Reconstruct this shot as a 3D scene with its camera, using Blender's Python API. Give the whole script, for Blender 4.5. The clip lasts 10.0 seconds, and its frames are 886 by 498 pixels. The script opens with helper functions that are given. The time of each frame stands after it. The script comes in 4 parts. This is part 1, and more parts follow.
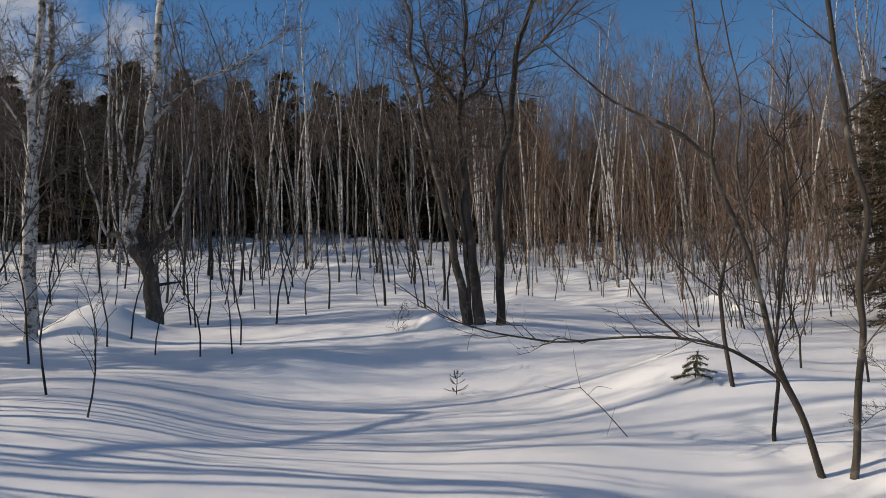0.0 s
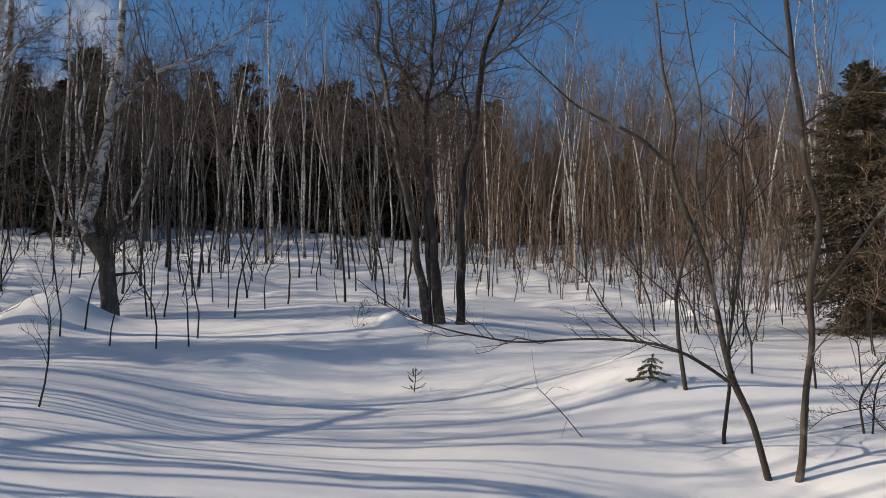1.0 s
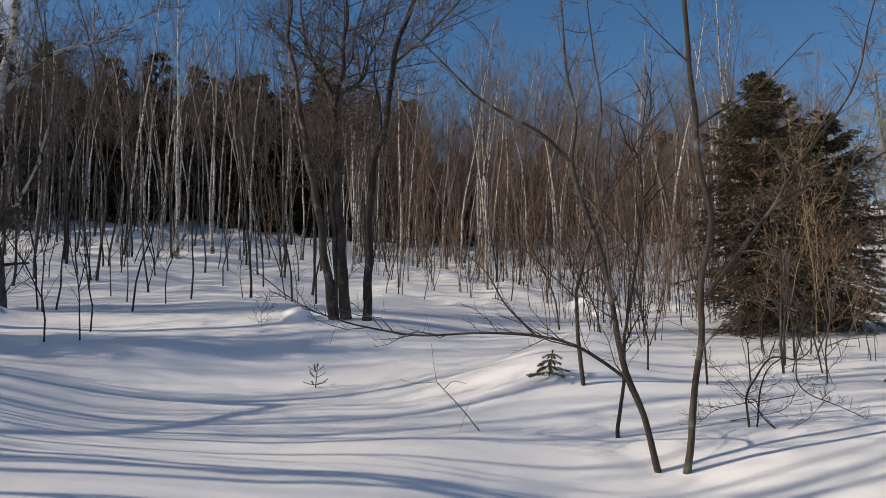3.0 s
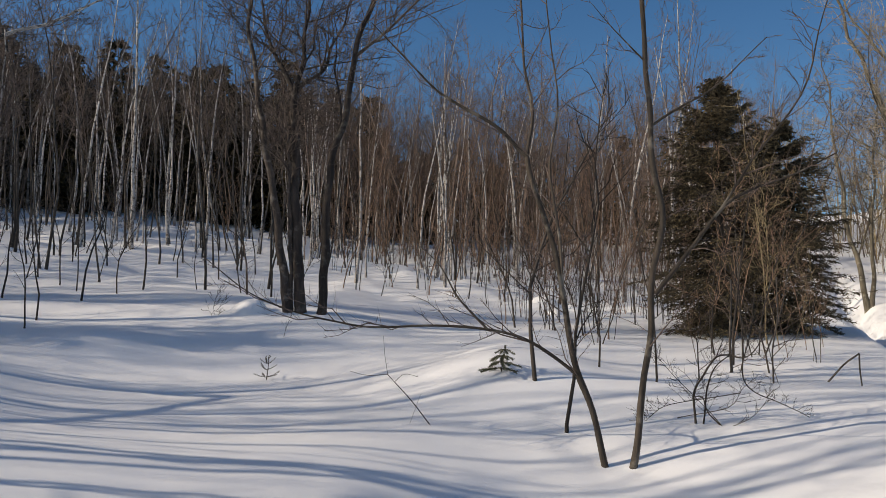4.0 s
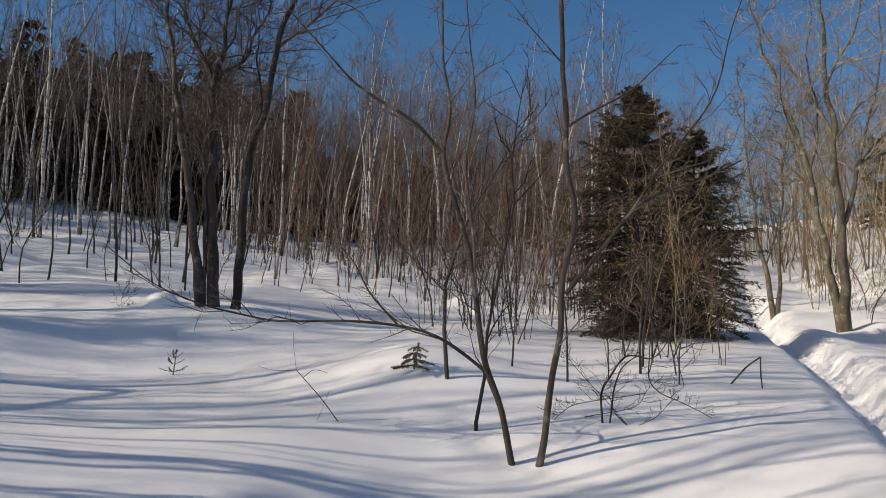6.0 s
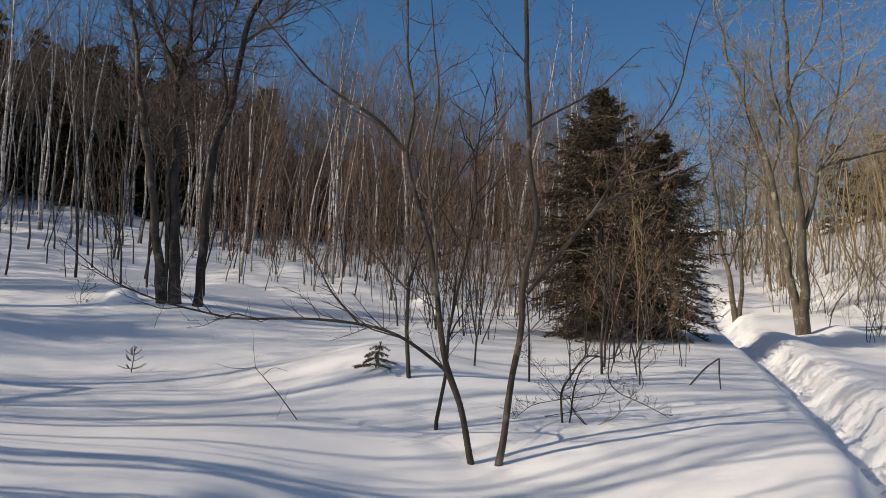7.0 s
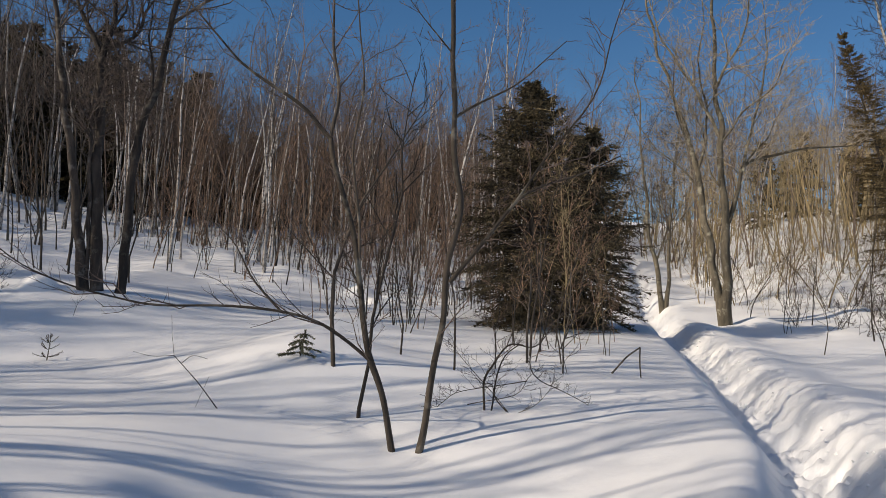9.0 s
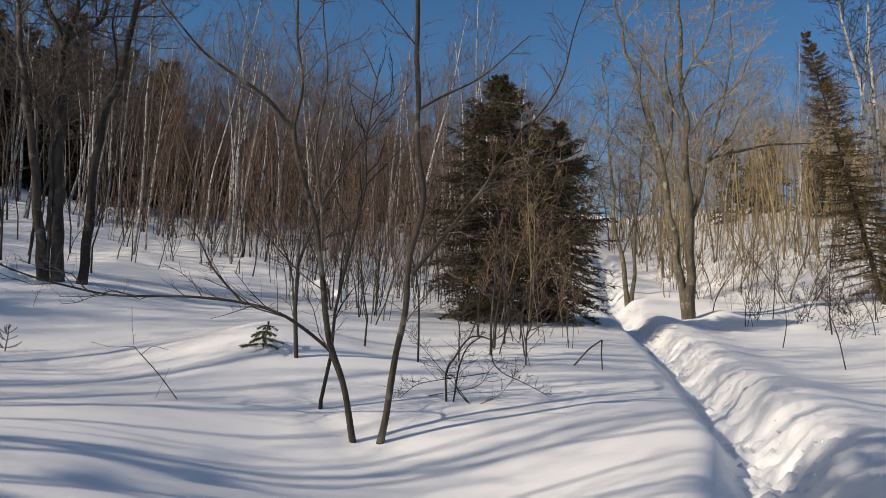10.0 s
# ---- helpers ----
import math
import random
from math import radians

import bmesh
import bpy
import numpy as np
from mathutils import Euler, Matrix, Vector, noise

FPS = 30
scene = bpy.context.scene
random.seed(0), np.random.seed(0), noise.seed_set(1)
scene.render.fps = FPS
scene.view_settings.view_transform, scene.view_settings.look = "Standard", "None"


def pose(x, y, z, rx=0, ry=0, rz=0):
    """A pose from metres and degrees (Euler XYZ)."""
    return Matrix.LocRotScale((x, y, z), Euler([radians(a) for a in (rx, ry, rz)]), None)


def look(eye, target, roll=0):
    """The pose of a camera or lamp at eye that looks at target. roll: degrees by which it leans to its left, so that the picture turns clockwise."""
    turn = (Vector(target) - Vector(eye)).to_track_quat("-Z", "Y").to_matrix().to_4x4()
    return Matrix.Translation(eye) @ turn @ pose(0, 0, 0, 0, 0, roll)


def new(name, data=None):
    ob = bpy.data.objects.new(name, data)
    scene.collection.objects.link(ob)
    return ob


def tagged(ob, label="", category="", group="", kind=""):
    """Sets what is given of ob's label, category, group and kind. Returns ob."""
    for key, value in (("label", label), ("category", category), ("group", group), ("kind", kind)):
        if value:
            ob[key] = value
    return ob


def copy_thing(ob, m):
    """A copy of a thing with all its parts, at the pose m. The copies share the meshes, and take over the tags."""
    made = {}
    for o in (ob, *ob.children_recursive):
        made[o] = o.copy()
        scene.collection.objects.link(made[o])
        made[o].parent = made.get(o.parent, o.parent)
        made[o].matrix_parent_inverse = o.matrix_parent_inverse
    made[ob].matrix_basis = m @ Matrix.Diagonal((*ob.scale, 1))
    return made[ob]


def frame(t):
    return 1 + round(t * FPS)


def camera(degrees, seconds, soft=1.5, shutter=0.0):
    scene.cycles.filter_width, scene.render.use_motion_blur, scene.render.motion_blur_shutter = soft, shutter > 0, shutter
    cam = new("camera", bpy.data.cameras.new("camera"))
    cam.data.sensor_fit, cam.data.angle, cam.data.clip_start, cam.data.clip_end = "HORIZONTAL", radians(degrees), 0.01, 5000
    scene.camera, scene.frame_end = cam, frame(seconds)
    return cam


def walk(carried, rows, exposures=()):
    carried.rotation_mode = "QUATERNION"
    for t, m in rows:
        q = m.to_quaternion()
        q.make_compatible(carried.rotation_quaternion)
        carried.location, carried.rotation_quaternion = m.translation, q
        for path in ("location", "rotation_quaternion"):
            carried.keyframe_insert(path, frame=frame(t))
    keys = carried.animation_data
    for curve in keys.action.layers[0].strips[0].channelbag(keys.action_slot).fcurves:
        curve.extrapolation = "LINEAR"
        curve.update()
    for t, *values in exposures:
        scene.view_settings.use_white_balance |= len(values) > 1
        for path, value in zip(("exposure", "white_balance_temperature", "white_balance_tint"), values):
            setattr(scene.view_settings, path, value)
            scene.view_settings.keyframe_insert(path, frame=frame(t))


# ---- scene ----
# ---- camera ----
cam = camera(56.80, 10.0, soft=0.55)
PATH_ROWS = [
    (0, 0.000, 0.000, 1.500, 95.83, 1.80, 0.00),
    (0.5, 0.001, -0.009, 1.494, 95.74, 1.28, -1.31),
    (1, -0.009, -0.029, 1.491, 95.71, 0.39, -2.86),
    (1.5, 0.005, -0.025, 1.482, 95.58, 0.19, -4.40),
    (2, 0.028, -0.008, 1.448, 95.49, -0.07, -5.96),
    (2.5, 0.071, 0.015, 1.451, 95.65, 0.05, -7.37),
    (4, 0.170, 0.056, 1.388, 95.72, -1.20, -11.63),
    (4.5, 0.200, 0.061, 1.383, 95.70, -1.43, -12.96),
    (5, 0.231, 0.102, 1.368, 95.77, -1.56, -14.42),
    (5.5, 0.249, 0.097, 1.371, 95.86, -2.07, -15.75),
    (6, 0.273, 0.088, 1.364, 95.89, -2.27, -16.93),
    (7.5, 0.349, 0.072, 1.356, 95.95, -2.69, -20.19),
    (8, 0.371, 0.046, 1.362, 95.78, -2.46, -21.22),
    (8.5, 0.398, 0.055, 1.347, 95.73, -2.80, -22.39),
    (9, 0.423, 0.037, 1.346, 95.55, -2.97, -23.50),
    (9.5, 0.438, 0.012, 1.342, 95.45, -3.39, -24.54),
    (10, 0.464, -0.015, 1.341, 95.17, -3.17, -25.59),
]
walk(cam, [(r[0], pose(*r[1:])) for r in PATH_ROWS], exposures=((0.0, 0.13, 7550, 10), (10.0, 0.05, 7450, 10)))

# ---- sky and sun ----
SUN_ELEVATION = radians(28)
world = bpy.data.worlds.new("winter_sky")
scene.world = world
world.use_nodes = True
wn, wl = world.node_tree.nodes, world.node_tree.links
sky = wn.new("ShaderNodeTexSky")
sky.sky_type, sky.sun_disc = "NISHITA", False
sky.sun_elevation, sky.sun_rotation = SUN_ELEVATION, radians(-91)
sky.air_density, sky.dust_density, sky.ozone_density, sky.altitude = 1.0, 0.0, 3.0, 400
wn["Background"].inputs["Strength"].default_value = 0.094
richer = wn.new("ShaderNodeHueSaturation")
richer.inputs["Hue"].default_value, richer.inputs["Saturation"].default_value = 0.505, 1.27
wl.new(sky.outputs["Color"], richer.inputs["Color"])
# broken cloud, thicker towards the sun's side of the sky
where, axes = wn.new("ShaderNodeTexCoord"), wn.new("ShaderNodeSeparateXYZ")
wl.new(where.outputs["Generated"], axes.inputs["Vector"])
puffs = wn.new("ShaderNodeTexNoise")
puffs.inputs["Scale"].default_value, puffs.inputs["Detail"].default_value, puffs.inputs["Roughness"].default_value = 3.2, 7.0, 0.6
wl.new(where.outputs["Generated"], puffs.inputs["Vector"])
lean_cloud = wn.new("ShaderNodeMath")
lean_cloud.operation = "MULTIPLY_ADD"
lean_cloud.inputs[1].default_value = -0.26
wl.new(axes.outputs["X"], lean_cloud.inputs[0])
wl.new(puffs.outputs["Fac"], lean_cloud.inputs[2])
cover = wn.new("ShaderNodeMapRange")
cover.interpolation_type = "SMOOTHSTEP"
cover.inputs["From Min"].default_value, cover.inputs["From Max"].default_value = 0.56, 0.78
wl.new(lean_cloud.outputs["Value"], cover.inputs["Value"])
veil = wn.new("ShaderNodeMix")
veil.data_type = "RGBA"
veil.inputs["B"].default_value = (6.2, 6.0, 5.8, 1)
wl.new(cover.outputs["Result"], veil.inputs["Factor"])
wl.new(richer.outputs["Color"], veil.inputs["A"])
wl.new(veil.outputs["Result"], wn["Background"].inputs["Color"])
sun = new("sun", bpy.data.lights.new("sun", "SUN"))
sun.data.energy, sun.data.angle, sun.data.color = 3.6, radians(0.6), (1.0, 0.925, 0.84)
sun.matrix_world = look((-20, -0.35, 20 * math.tan(SUN_ELEVATION)), (0, 0, 0))


# ---- materials ----
def material(name, rough=0.9):
    m = bpy.data.materials.new(name)
    m.use_nodes = True
    n, l = m.node_tree.nodes, m.node_tree.links
    b = n["Principled BSDF"]
    b.inputs["Roughness"].default_value = rough
    return m, n, l, b


def noise_tex(n, l, scale, detail=4.0, rough=0.6, coord="Object", stretch=(1, 1, 1)):
    tc, mp, tx = n.new("ShaderNodeTexCoord"), n.new("ShaderNodeMapping"), n.new("ShaderNodeTexNoise")
    mp.inputs["Scale"].default_value = stretch
    tx.inputs["Scale"].default_value, tx.inputs["Detail"].default_value, tx.inputs["Roughness"].default_value = scale, detail, rough
    l.new(tc.outputs[coord], mp.inputs["Vector"])
    l.new(mp.outputs["Vector"], tx.inputs["Vector"])
    return tx.outputs["Fac"]


def ramp(n, l, fac, stops):
    r = n.new("ShaderNodeValToRGB")
    while len(r.color_ramp.elements) < len(stops):
        r.color_ramp.elements.new(0.5)
    for e, (p, c) in zip(r.color_ramp.elements, stops):
        e.position, e.color = p, (*c, 1)
    l.new(fac, r.inputs["Fac"])
    return r.outputs["Color"]


def bump(n, l, b, heights, strength, distance):
    last = None
    for h, s, d in zip(heights, strength, distance):
        k = n.new("ShaderNodeBump")
        k.inputs["Strength"].default_value, k.inputs["Distance"].default_value = s, d
        l.new(h, k.inputs["Height"])
        if last:
            l.new(last, k.inputs["Normal"])
        last = k.outputs["Normal"]
    l.new(last, b.inputs["Normal"])


def multiply(n, l, a, c, fac=1.0):
    m = n.new("ShaderNodeMix")
    m.data_type, m.blend_type = "RGBA", "MULTIPLY"
    m.inputs["Factor"].default_value = fac
    l.new(a, m.inputs["A"])
    l.new(c, m.inputs["B"])
    return m.outputs["Result"]


def tint_by_object(n, l, colour, low=0.75, high=1.2):
    info, mr = n.new("ShaderNodeObjectInfo"), n.new("ShaderNodeMapRange")
    mr.inputs["To Min"].default_value, mr.inputs["To Max"].default_value = low, high
    l.new(info.outputs["Random"], mr.inputs["Value"])
    cb = n.new("ShaderNodeCombineColor")
    for k in ("Red", "Green", "Blue"):
        l.new(mr.outputs["Result"], cb.inputs[k])
    return multiply(n, l, colour, cb.outputs["Color"])


def snow_material():
    m, n, l, b = material("snow", 0.55)
    big, mid, fine = noise_tex(n, l, 0.8, 3), noise_tex(n, l, 9, 5), noise_tex(n, l, 140, 3)
    l.new(ramp(n, l, big, [(0.3, (0.86, 0.87, 0.89)), (0.7, (0.92, 0.92, 0.92))]), b.inputs["Base Color"])
    bump(n, l, b, (mid, fine), (0.12, 0.07), (0.03, 0.004))
    b.inputs["Specular IOR Level"].default_value = 0.25
    return m


def bark(name, dark, light, lichen=None, scale=14, relief=0.02, stretch=(1, 1, 0.18), rough=0.9):
    m, n, l, b = material(name, rough)
    g, big = noise_tex(n, l, scale, 6, 0.65, stretch=stretch), noise_tex(n, l, 2.2, 4)
    c = ramp(n, l, g, [(0.30, dark), (0.70, light)])
    c = multiply(n, l, c, ramp(n, l, big, [(0.3, (0.7, 0.7, 0.7)), (0.7, (1.15, 1.12, 1.08))]))
    if lichen:
        sp = ramp(n, l, noise_tex(n, l, 7, 5), [(0.55, (0, 0, 0)), (0.66, (1, 1, 1))])
        mx = n.new("ShaderNodeMix")
        mx.data_type = "RGBA"
        l.new(sp, mx.inputs["Factor"])
        l.new(c, mx.inputs["A"])
        mx.inputs["B"].default_value = (*lichen, 1)
        c = mx.outputs["Result"]
    l.new(tint_by_object(n, l, c, 0.55, 1.35), b.inputs["Base Color"])
    bump(n, l, b, (g,), (0.6,), (relief,))
    return m


def birch_bark():
    m, n, l, b = material("birch_bark", 0.75)
    bands, patch, big = noise_tex(n, l, 6, 5, 0.75, stretch=(0.7, 0.7, 2.6)), noise_tex(n, l, 7.5, 5, 0.75), noise_tex(n, l, 1.4, 4)
    white = ramp(n, l, big, [(0.3, (0.34, 0.31, 0.285)), (0.7, (0.70, 0.67, 0.63))])
    c = multiply(n, l, white, ramp(n, l, bands, [(0.36, (0.08, 0.07, 0.06)), (0.44, (1, 1, 1))]))
    c = multiply(n, l, c, ramp(n, l, patch, [(0.415, (0.14, 0.12, 0.11)), (0.505, (1, 1, 1))]))
    l.new(tint_by_object(n, l, c, 0.7, 1.1), b.inputs["Base Color"])
    bump(n, l, b, (bands,), (0.4,), (0.01,))
    return m


def needle_material(name, dark, light):
    m, n, l, b = material(name, 0.85)
    b.inputs["Specular IOR Level"].default_value = 0.15
    c = ramp(n, l, noise_tex(n, l, 5, 4), [(0.3, dark), (0.7, light)])
    isl = n.new("ShaderNodeNewGeometry").outputs["Random Per Island"]
    c = multiply(n, l, c, ramp(n, l, isl, [(0.0, (0.4, 0.4, 0.4)), (0.7, (1.0, 1.0, 1.0)), (1.0, (1.9, 1.75, 1.45))]))
    l.new(tint_by_object(n, l, c, 0.8, 1.15), b.inputs["Base Color"])
    return m


SNOW = snow_material()
GREY_BARK = bark("grey_brown_bark", (0.028, 0.024, 0.020), (0.115, 0.098, 0.083), (0.16, 0.15, 0.135))
ALDER_BARK = bark("alder_bark", (0.026, 0.021, 0.016), (0.112, 0.090, 0.070), (0.19, 0.17, 0.14))
PALE_BARK = bark("pale_sunlit_bark", (0.055, 0.047, 0.034), (0.21, 0.18, 0.132), (0.28, 0.26, 0.20))
DARK_BARK = bark("dark_wet_bark", (0.022, 0.018, 0.015), (0.075, 0.06, 0.048))
RED_BARK = bark("reddish_sapling_bark", (0.098, 0.063, 0.044), (0.345, 0.222, 0.154), scale=20)
TAN_BARK = bark("tan_sapling_bark", (0.135, 0.104, 0.056), (0.40, 0.315, 0.18), scale=20)
TWIG_BARK = bark("brown_twig_bark", (0.055, 0.041, 0.036), (0.18, 0.136, 0.117), scale=20)
HAZE_BARK = bark("grey_twig_bark", (0.062, 0.047, 0.040), (0.21, 0.163, 0.142), scale=20)
# lighter than the aspens' trunk bark: sunlight on the twigs put into the colour
LIT_TWIGS = bark("sunlit_aspen_twig_bark", (0.12, 0.102, 0.08), (0.39, 0.345, 0.285), scale=20)
MAPLE_BARK = bark("dark_furrowed_bark", (0.016, 0.012, 0.010), (0.088, 0.068, 0.056), (0.13, 0.115, 0.10), scale=11, relief=0.035)
BIRCH = birch_bark()
FIR_NEEDLES = needle_material("fir_needles", (0.13, 0.135, 0.09), (0.30, 0.30, 0.21))
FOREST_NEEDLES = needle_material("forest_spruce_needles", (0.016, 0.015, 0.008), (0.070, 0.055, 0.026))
NEEDLES = needle_material("spruce_needles", (0.042, 0.036, 0.024), (0.178, 0.146, 0.096))
OLIVE_NEEDLES = needle_material("olive_spruce_needles", (0.066, 0.049, 0.024), (0.175, 0.130, 0.068))


# ---- ground ----
def soft(v, w=1.0):
    return w * np.log1p(np.exp(np.minimum(v / w, 50)))


TRENCH = [(-9, -5.5), (-5, -3.2), (-2.4, -1.5), (0.3, -0.05), (2.6, 1.9), (4.75, 4.1), (6.2, 6.2), (7.3, 7.85), (9.0, 10.6), (11.2, 13.9), (13.6, 17.5), (16.2, 21.2), (19.0, 25.0), (22.0, 29.5)]


def across_land(x, y):
    """The drifts are drawn out: 1.46 times as far, and over seven tenths of the angle."""
    bearing = np.interp(np.degrees(np.arctan2(x, y)), [-180, -85.2, 85.2, 180], [-180, -120, 120, 180])
    r = np.hypot(x, y) / 1.465
    return r * np.sin(np.radians(bearing)), r * np.cos(np.radians(bearing))


def slope(x, y):
    """The lie of the land without the small relief: a bowl that rises to a hillside."""
    x, y = across_land(x, y)
    r = np.hypot(x, y)
    rise = 0.165 - np.where(x > 0, 0.045, 0.02) * np.tanh(x / 7)
    beyond = np.clip((np.degrees(np.arctan2(x, y)) - 53) / 15, 0, 1) * np.clip((150 - np.degrees(np.arctan2(x, y))) / 30, 0, 1)
    knoll = 0.165 * beyond ** 2 * (3 - 2 * beyond) * (soft(r - 13.0, 0.8) - soft(r - 24.0, 2.0))
    bank = 0.20 * np.exp(-((x + 2.9) / 1.25) ** 2 - ((y - 3.6) / 2.3) ** 2)
    return (0.62 + bank + knoll + 0.20 * np.exp(-((x - 0.3) ** 2 + (y - 9.2) ** 2) / 18) + 0.18 * np.exp(-((x - 6.6) ** 2 + (y - 5.8) ** 2) / 7)
            + rise * soft(r - 4) + 0.11 * soft(0.94 * y - 10, 2.0) + 0.15 * soft(0.8 * x + 0.3 * y - 14, 2.0) - 0.12 * soft(r - 45, 3.0))


def trench_side(x, y):
    """Signed distance to the trodden path, to the right of its way positive."""
    best, side = np.full(np.shape(x), 1e9), np.ones(np.shape(x))
    for (ax, ay), (bx, by) in zip(TRENCH, TRENCH[1:]):
        dx, dy = bx - ax, by - ay
        k = np.clip(((x - ax) * dx + (y - ay) * dy) / (dx * dx + dy * dy), 0, 1)
        ex, ey = x - ax - k * dx, y - ay - k * dy
        d = np.hypot(ex, ey)
        near = d < best
        best = np.where(near, d, best)
        side = np.where(near, np.sign(ex * dy - ey * dx), side)
    return best * side


def relief(x, y):
    """Drifts and hollows of the snow."""
    out = np.empty(np.shape(x))
    x, y = across_land(x, y)
    fx, fy, fo = np.ravel(x), np.ravel(y), np.ravel(out)
    for i in range(len(fx)):
        p, q = float(fx[i]), float(fy[i])
        r = math.hypot(p, q)
        h = 0.10 * noise.noise((p * 0.30, q * 0.42, 1.7)) + 0.04 * noise.noise((p * 0.8, q * 1.1, 5.1))
        if r > 9:
            h += min(1.0, (r - 9) / 6) * (0.16 * noise.noise((p * 0.55, q * 0.55, 9.0)) + 0.25 * noise.noise((p * 0.18, q * 0.18, 3.0)))
        if 9.5 < r < 26:
            h += min(1.0, (r - 9.5) / 2.5) * (0.13 * noise.noise((p * 1.0, q * 1.2, 4.4)) + 0.05 * noise.noise((p * 2.3, q * 2.3, 8.4)))
        if r < 25:
            h += 0.006 * noise.noise((p * 4, q * 6, 2.2))
        fo[i] = h
    return out


BUMPS = [(2.4, 4.4, -0.33, 1.8), (-0.3, 8.1, -0.25, 2.4), (0.6, 11.4, 0.18, 1.6), (2.3, 7.7, 0.30, 1.05), (2.29, 22.81, 0.35, 1.56), (3.55, 21.09, 0.25, 1.08), (5.51, 15.84, 0.24, 0.42), (6.38, 16.66, 0.2, 0.36), (-1.67, 9.81, 0.12, 0.72), (3.61, 10.12, 0.14, 0.6), (1.04, 26.38, 0.4, 1.44), (-1.04, 19.95, 0.2, 0.42), (12.7, 12.22, 0.12, 0.6), (9.51, 13.86, 0.2, 0.48), (2.69, 8.81, 0.12, 0.54), (0.1, 7.32, 0.05, 0.6), (3.24, 6.44, 0.06, 0.72), (-5.0, 12.0, 0.55, 0.75), (2.5, 5.4, -0.04, 0.3)]


def height(x, y):
    x, y = np.asarray(x, float), np.asarray(y, float)
    z = slope(x, y) + relief(x, y)
    for bx, by, h, w in BUMPS:
        z = z + h * np.exp(-((x - bx) ** 2 + (y - by) ** 2) / (w * w))
    s = trench_side(x, y)
    groove = 1 / ((1 + np.exp(np.clip((-0.15 - s) / 0.05, -50, 50))) * (1 + np.exp(np.clip((s - 0.27) / 0.06, -50, 50))))
    return z - 0.28 * groove + 0.085 * np.exp(-((s - 0.68) / 0.38) ** 2)


def floor_at(x, y):
    return float(height(np.array([x]), np.array([y]))[0])


def build_ground():
    az = np.concatenate([np.arange(-40, 23, 0.26), np.arange(23, 62, 0.16), np.arange(62, 70, 0.5), np.arange(70, 320, 2.5)])
    rr = np.concatenate([0.3 * 1.045 ** np.arange(0, 62), 4.6 * 1.0072 ** np.arange(0, 192), 18.3 * 1.026 ** np.arange(0, 40), 51 * 1.07 ** np.arange(0, 45)])
    A, Rr = np.meshgrid(np.radians(az), rr)
    X, Y = np.sin(A) * Rr, np.cos(A) * Rr
    Z = height(X, Y)
    S = trench_side(X, Y)
    # trodden crumbs on the path's floor and its sunny bank
    rough = np.interp(S, [-0.20, -0.02, 0.16, 0.42, 0.8], [0, 1.0, 1.2, 0.5, 0.0]) * (Rr < 36)
    for i, j in np.argwhere(rough > 0):
        x, y = X[i, j], Y[i, j]
        lump = noise.noise((x * 15, y * 15, 1.3))
        Z[i, j] += rough[i, j] * (0.06 * noise.noise((x * 3.2, y * 3.2, 0.4)) + 0.05 * noise.noise((x * 7, y * 7, 3.3)) + 0.035 * lump * abs(lump) * 2 + 0.03 * noise.noise((x * 23, y * 23, 4.7)) + 0.014 * noise.noise((x * 41, y * 41, 6.1)))
    nr, na = X.shape
    verts = np.stack([X, Y, Z], -1).reshape(-1, 3)
    idx = np.arange(nr * na).reshape(nr, na)
    a, b2, c, d = idx[:-1], np.roll(idx, -1, 1)[:-1], np.roll(idx, -1, 1)[1:], idx[1:]
    faces = np.stack([a, d, c, b2], -1).reshape(-1, 4)
    verts = np.vstack([verts, [0, 0, floor_at(0, 0)]])
    me = bpy.data.meshes.new("ground")
    fan = [(len(verts) - 1, int(idx[0, j]), int(idx[0, (j + 1) % na])) for j in range(na)]
    me.from_pydata(verts.tolist(), [], faces.tolist() + fan)
    me.polygons.foreach_set("use_smooth", [True] * len(me.polygons))
    me.materials.append(SNOW)
    tagged(new("ground", me), "deep rolling snow with a trodden trench path and long tree shadows", "snow", kind="structure")


build_ground()


# ---- tree building ----
class Tubes:
    """Collects tapered tubes into one mesh."""

    def __init__(self):
        self.v, self.f = [], []

    def tube(self, pts, radii, sides=5, cap=True):
        base, k = len(self.v), len(pts)
        for i, p in enumerate(pts):
            t = (pts[min(i + 1, k - 1)] - pts[max(i - 1, 0)]).normalized()
            u = t.cross(Vector((0.31, 0.92, 0.24))).normalized()
            w = t.cross(u)
            for s in range(sides):
                a = 2 * math.pi * s / sides
                self.v.append(tuple(p + radii[i] * (math.cos(a) * u + math.sin(a) * w)))
        for i in range(k - 1):
            for s in range(sides):
                s2 = (s + 1) % sides
                self.f.append((base + i * sides + s, base + i * sides + s2, base + (i + 1) * sides + s2, base + (i + 1) * sides + s))
        if cap and sides > 3:
            self.f.append(tuple(base + (k - 1) * sides + s for s in range(sides)))

    def blade(self, a, b3, c):
        n = len(self.v)
        self.v += [tuple(a), tuple(b3), tuple(c)]
        self.f.append((n, n + 1, n + 2))


def part(name, tubes, mat, parent, label="", kind=""):
    me = bpy.data.meshes.new(name)
    me.from_pydata(tubes.v, [], tubes.f)
    me.polygons.foreach_set("use_smooth", [True] * len(me.polygons))
    me.materials.append(mat)
    ob = new(name, me)
    ob.parent = parent
    if label or kind:
        tagged(ob, label, kind=kind)
    return ob


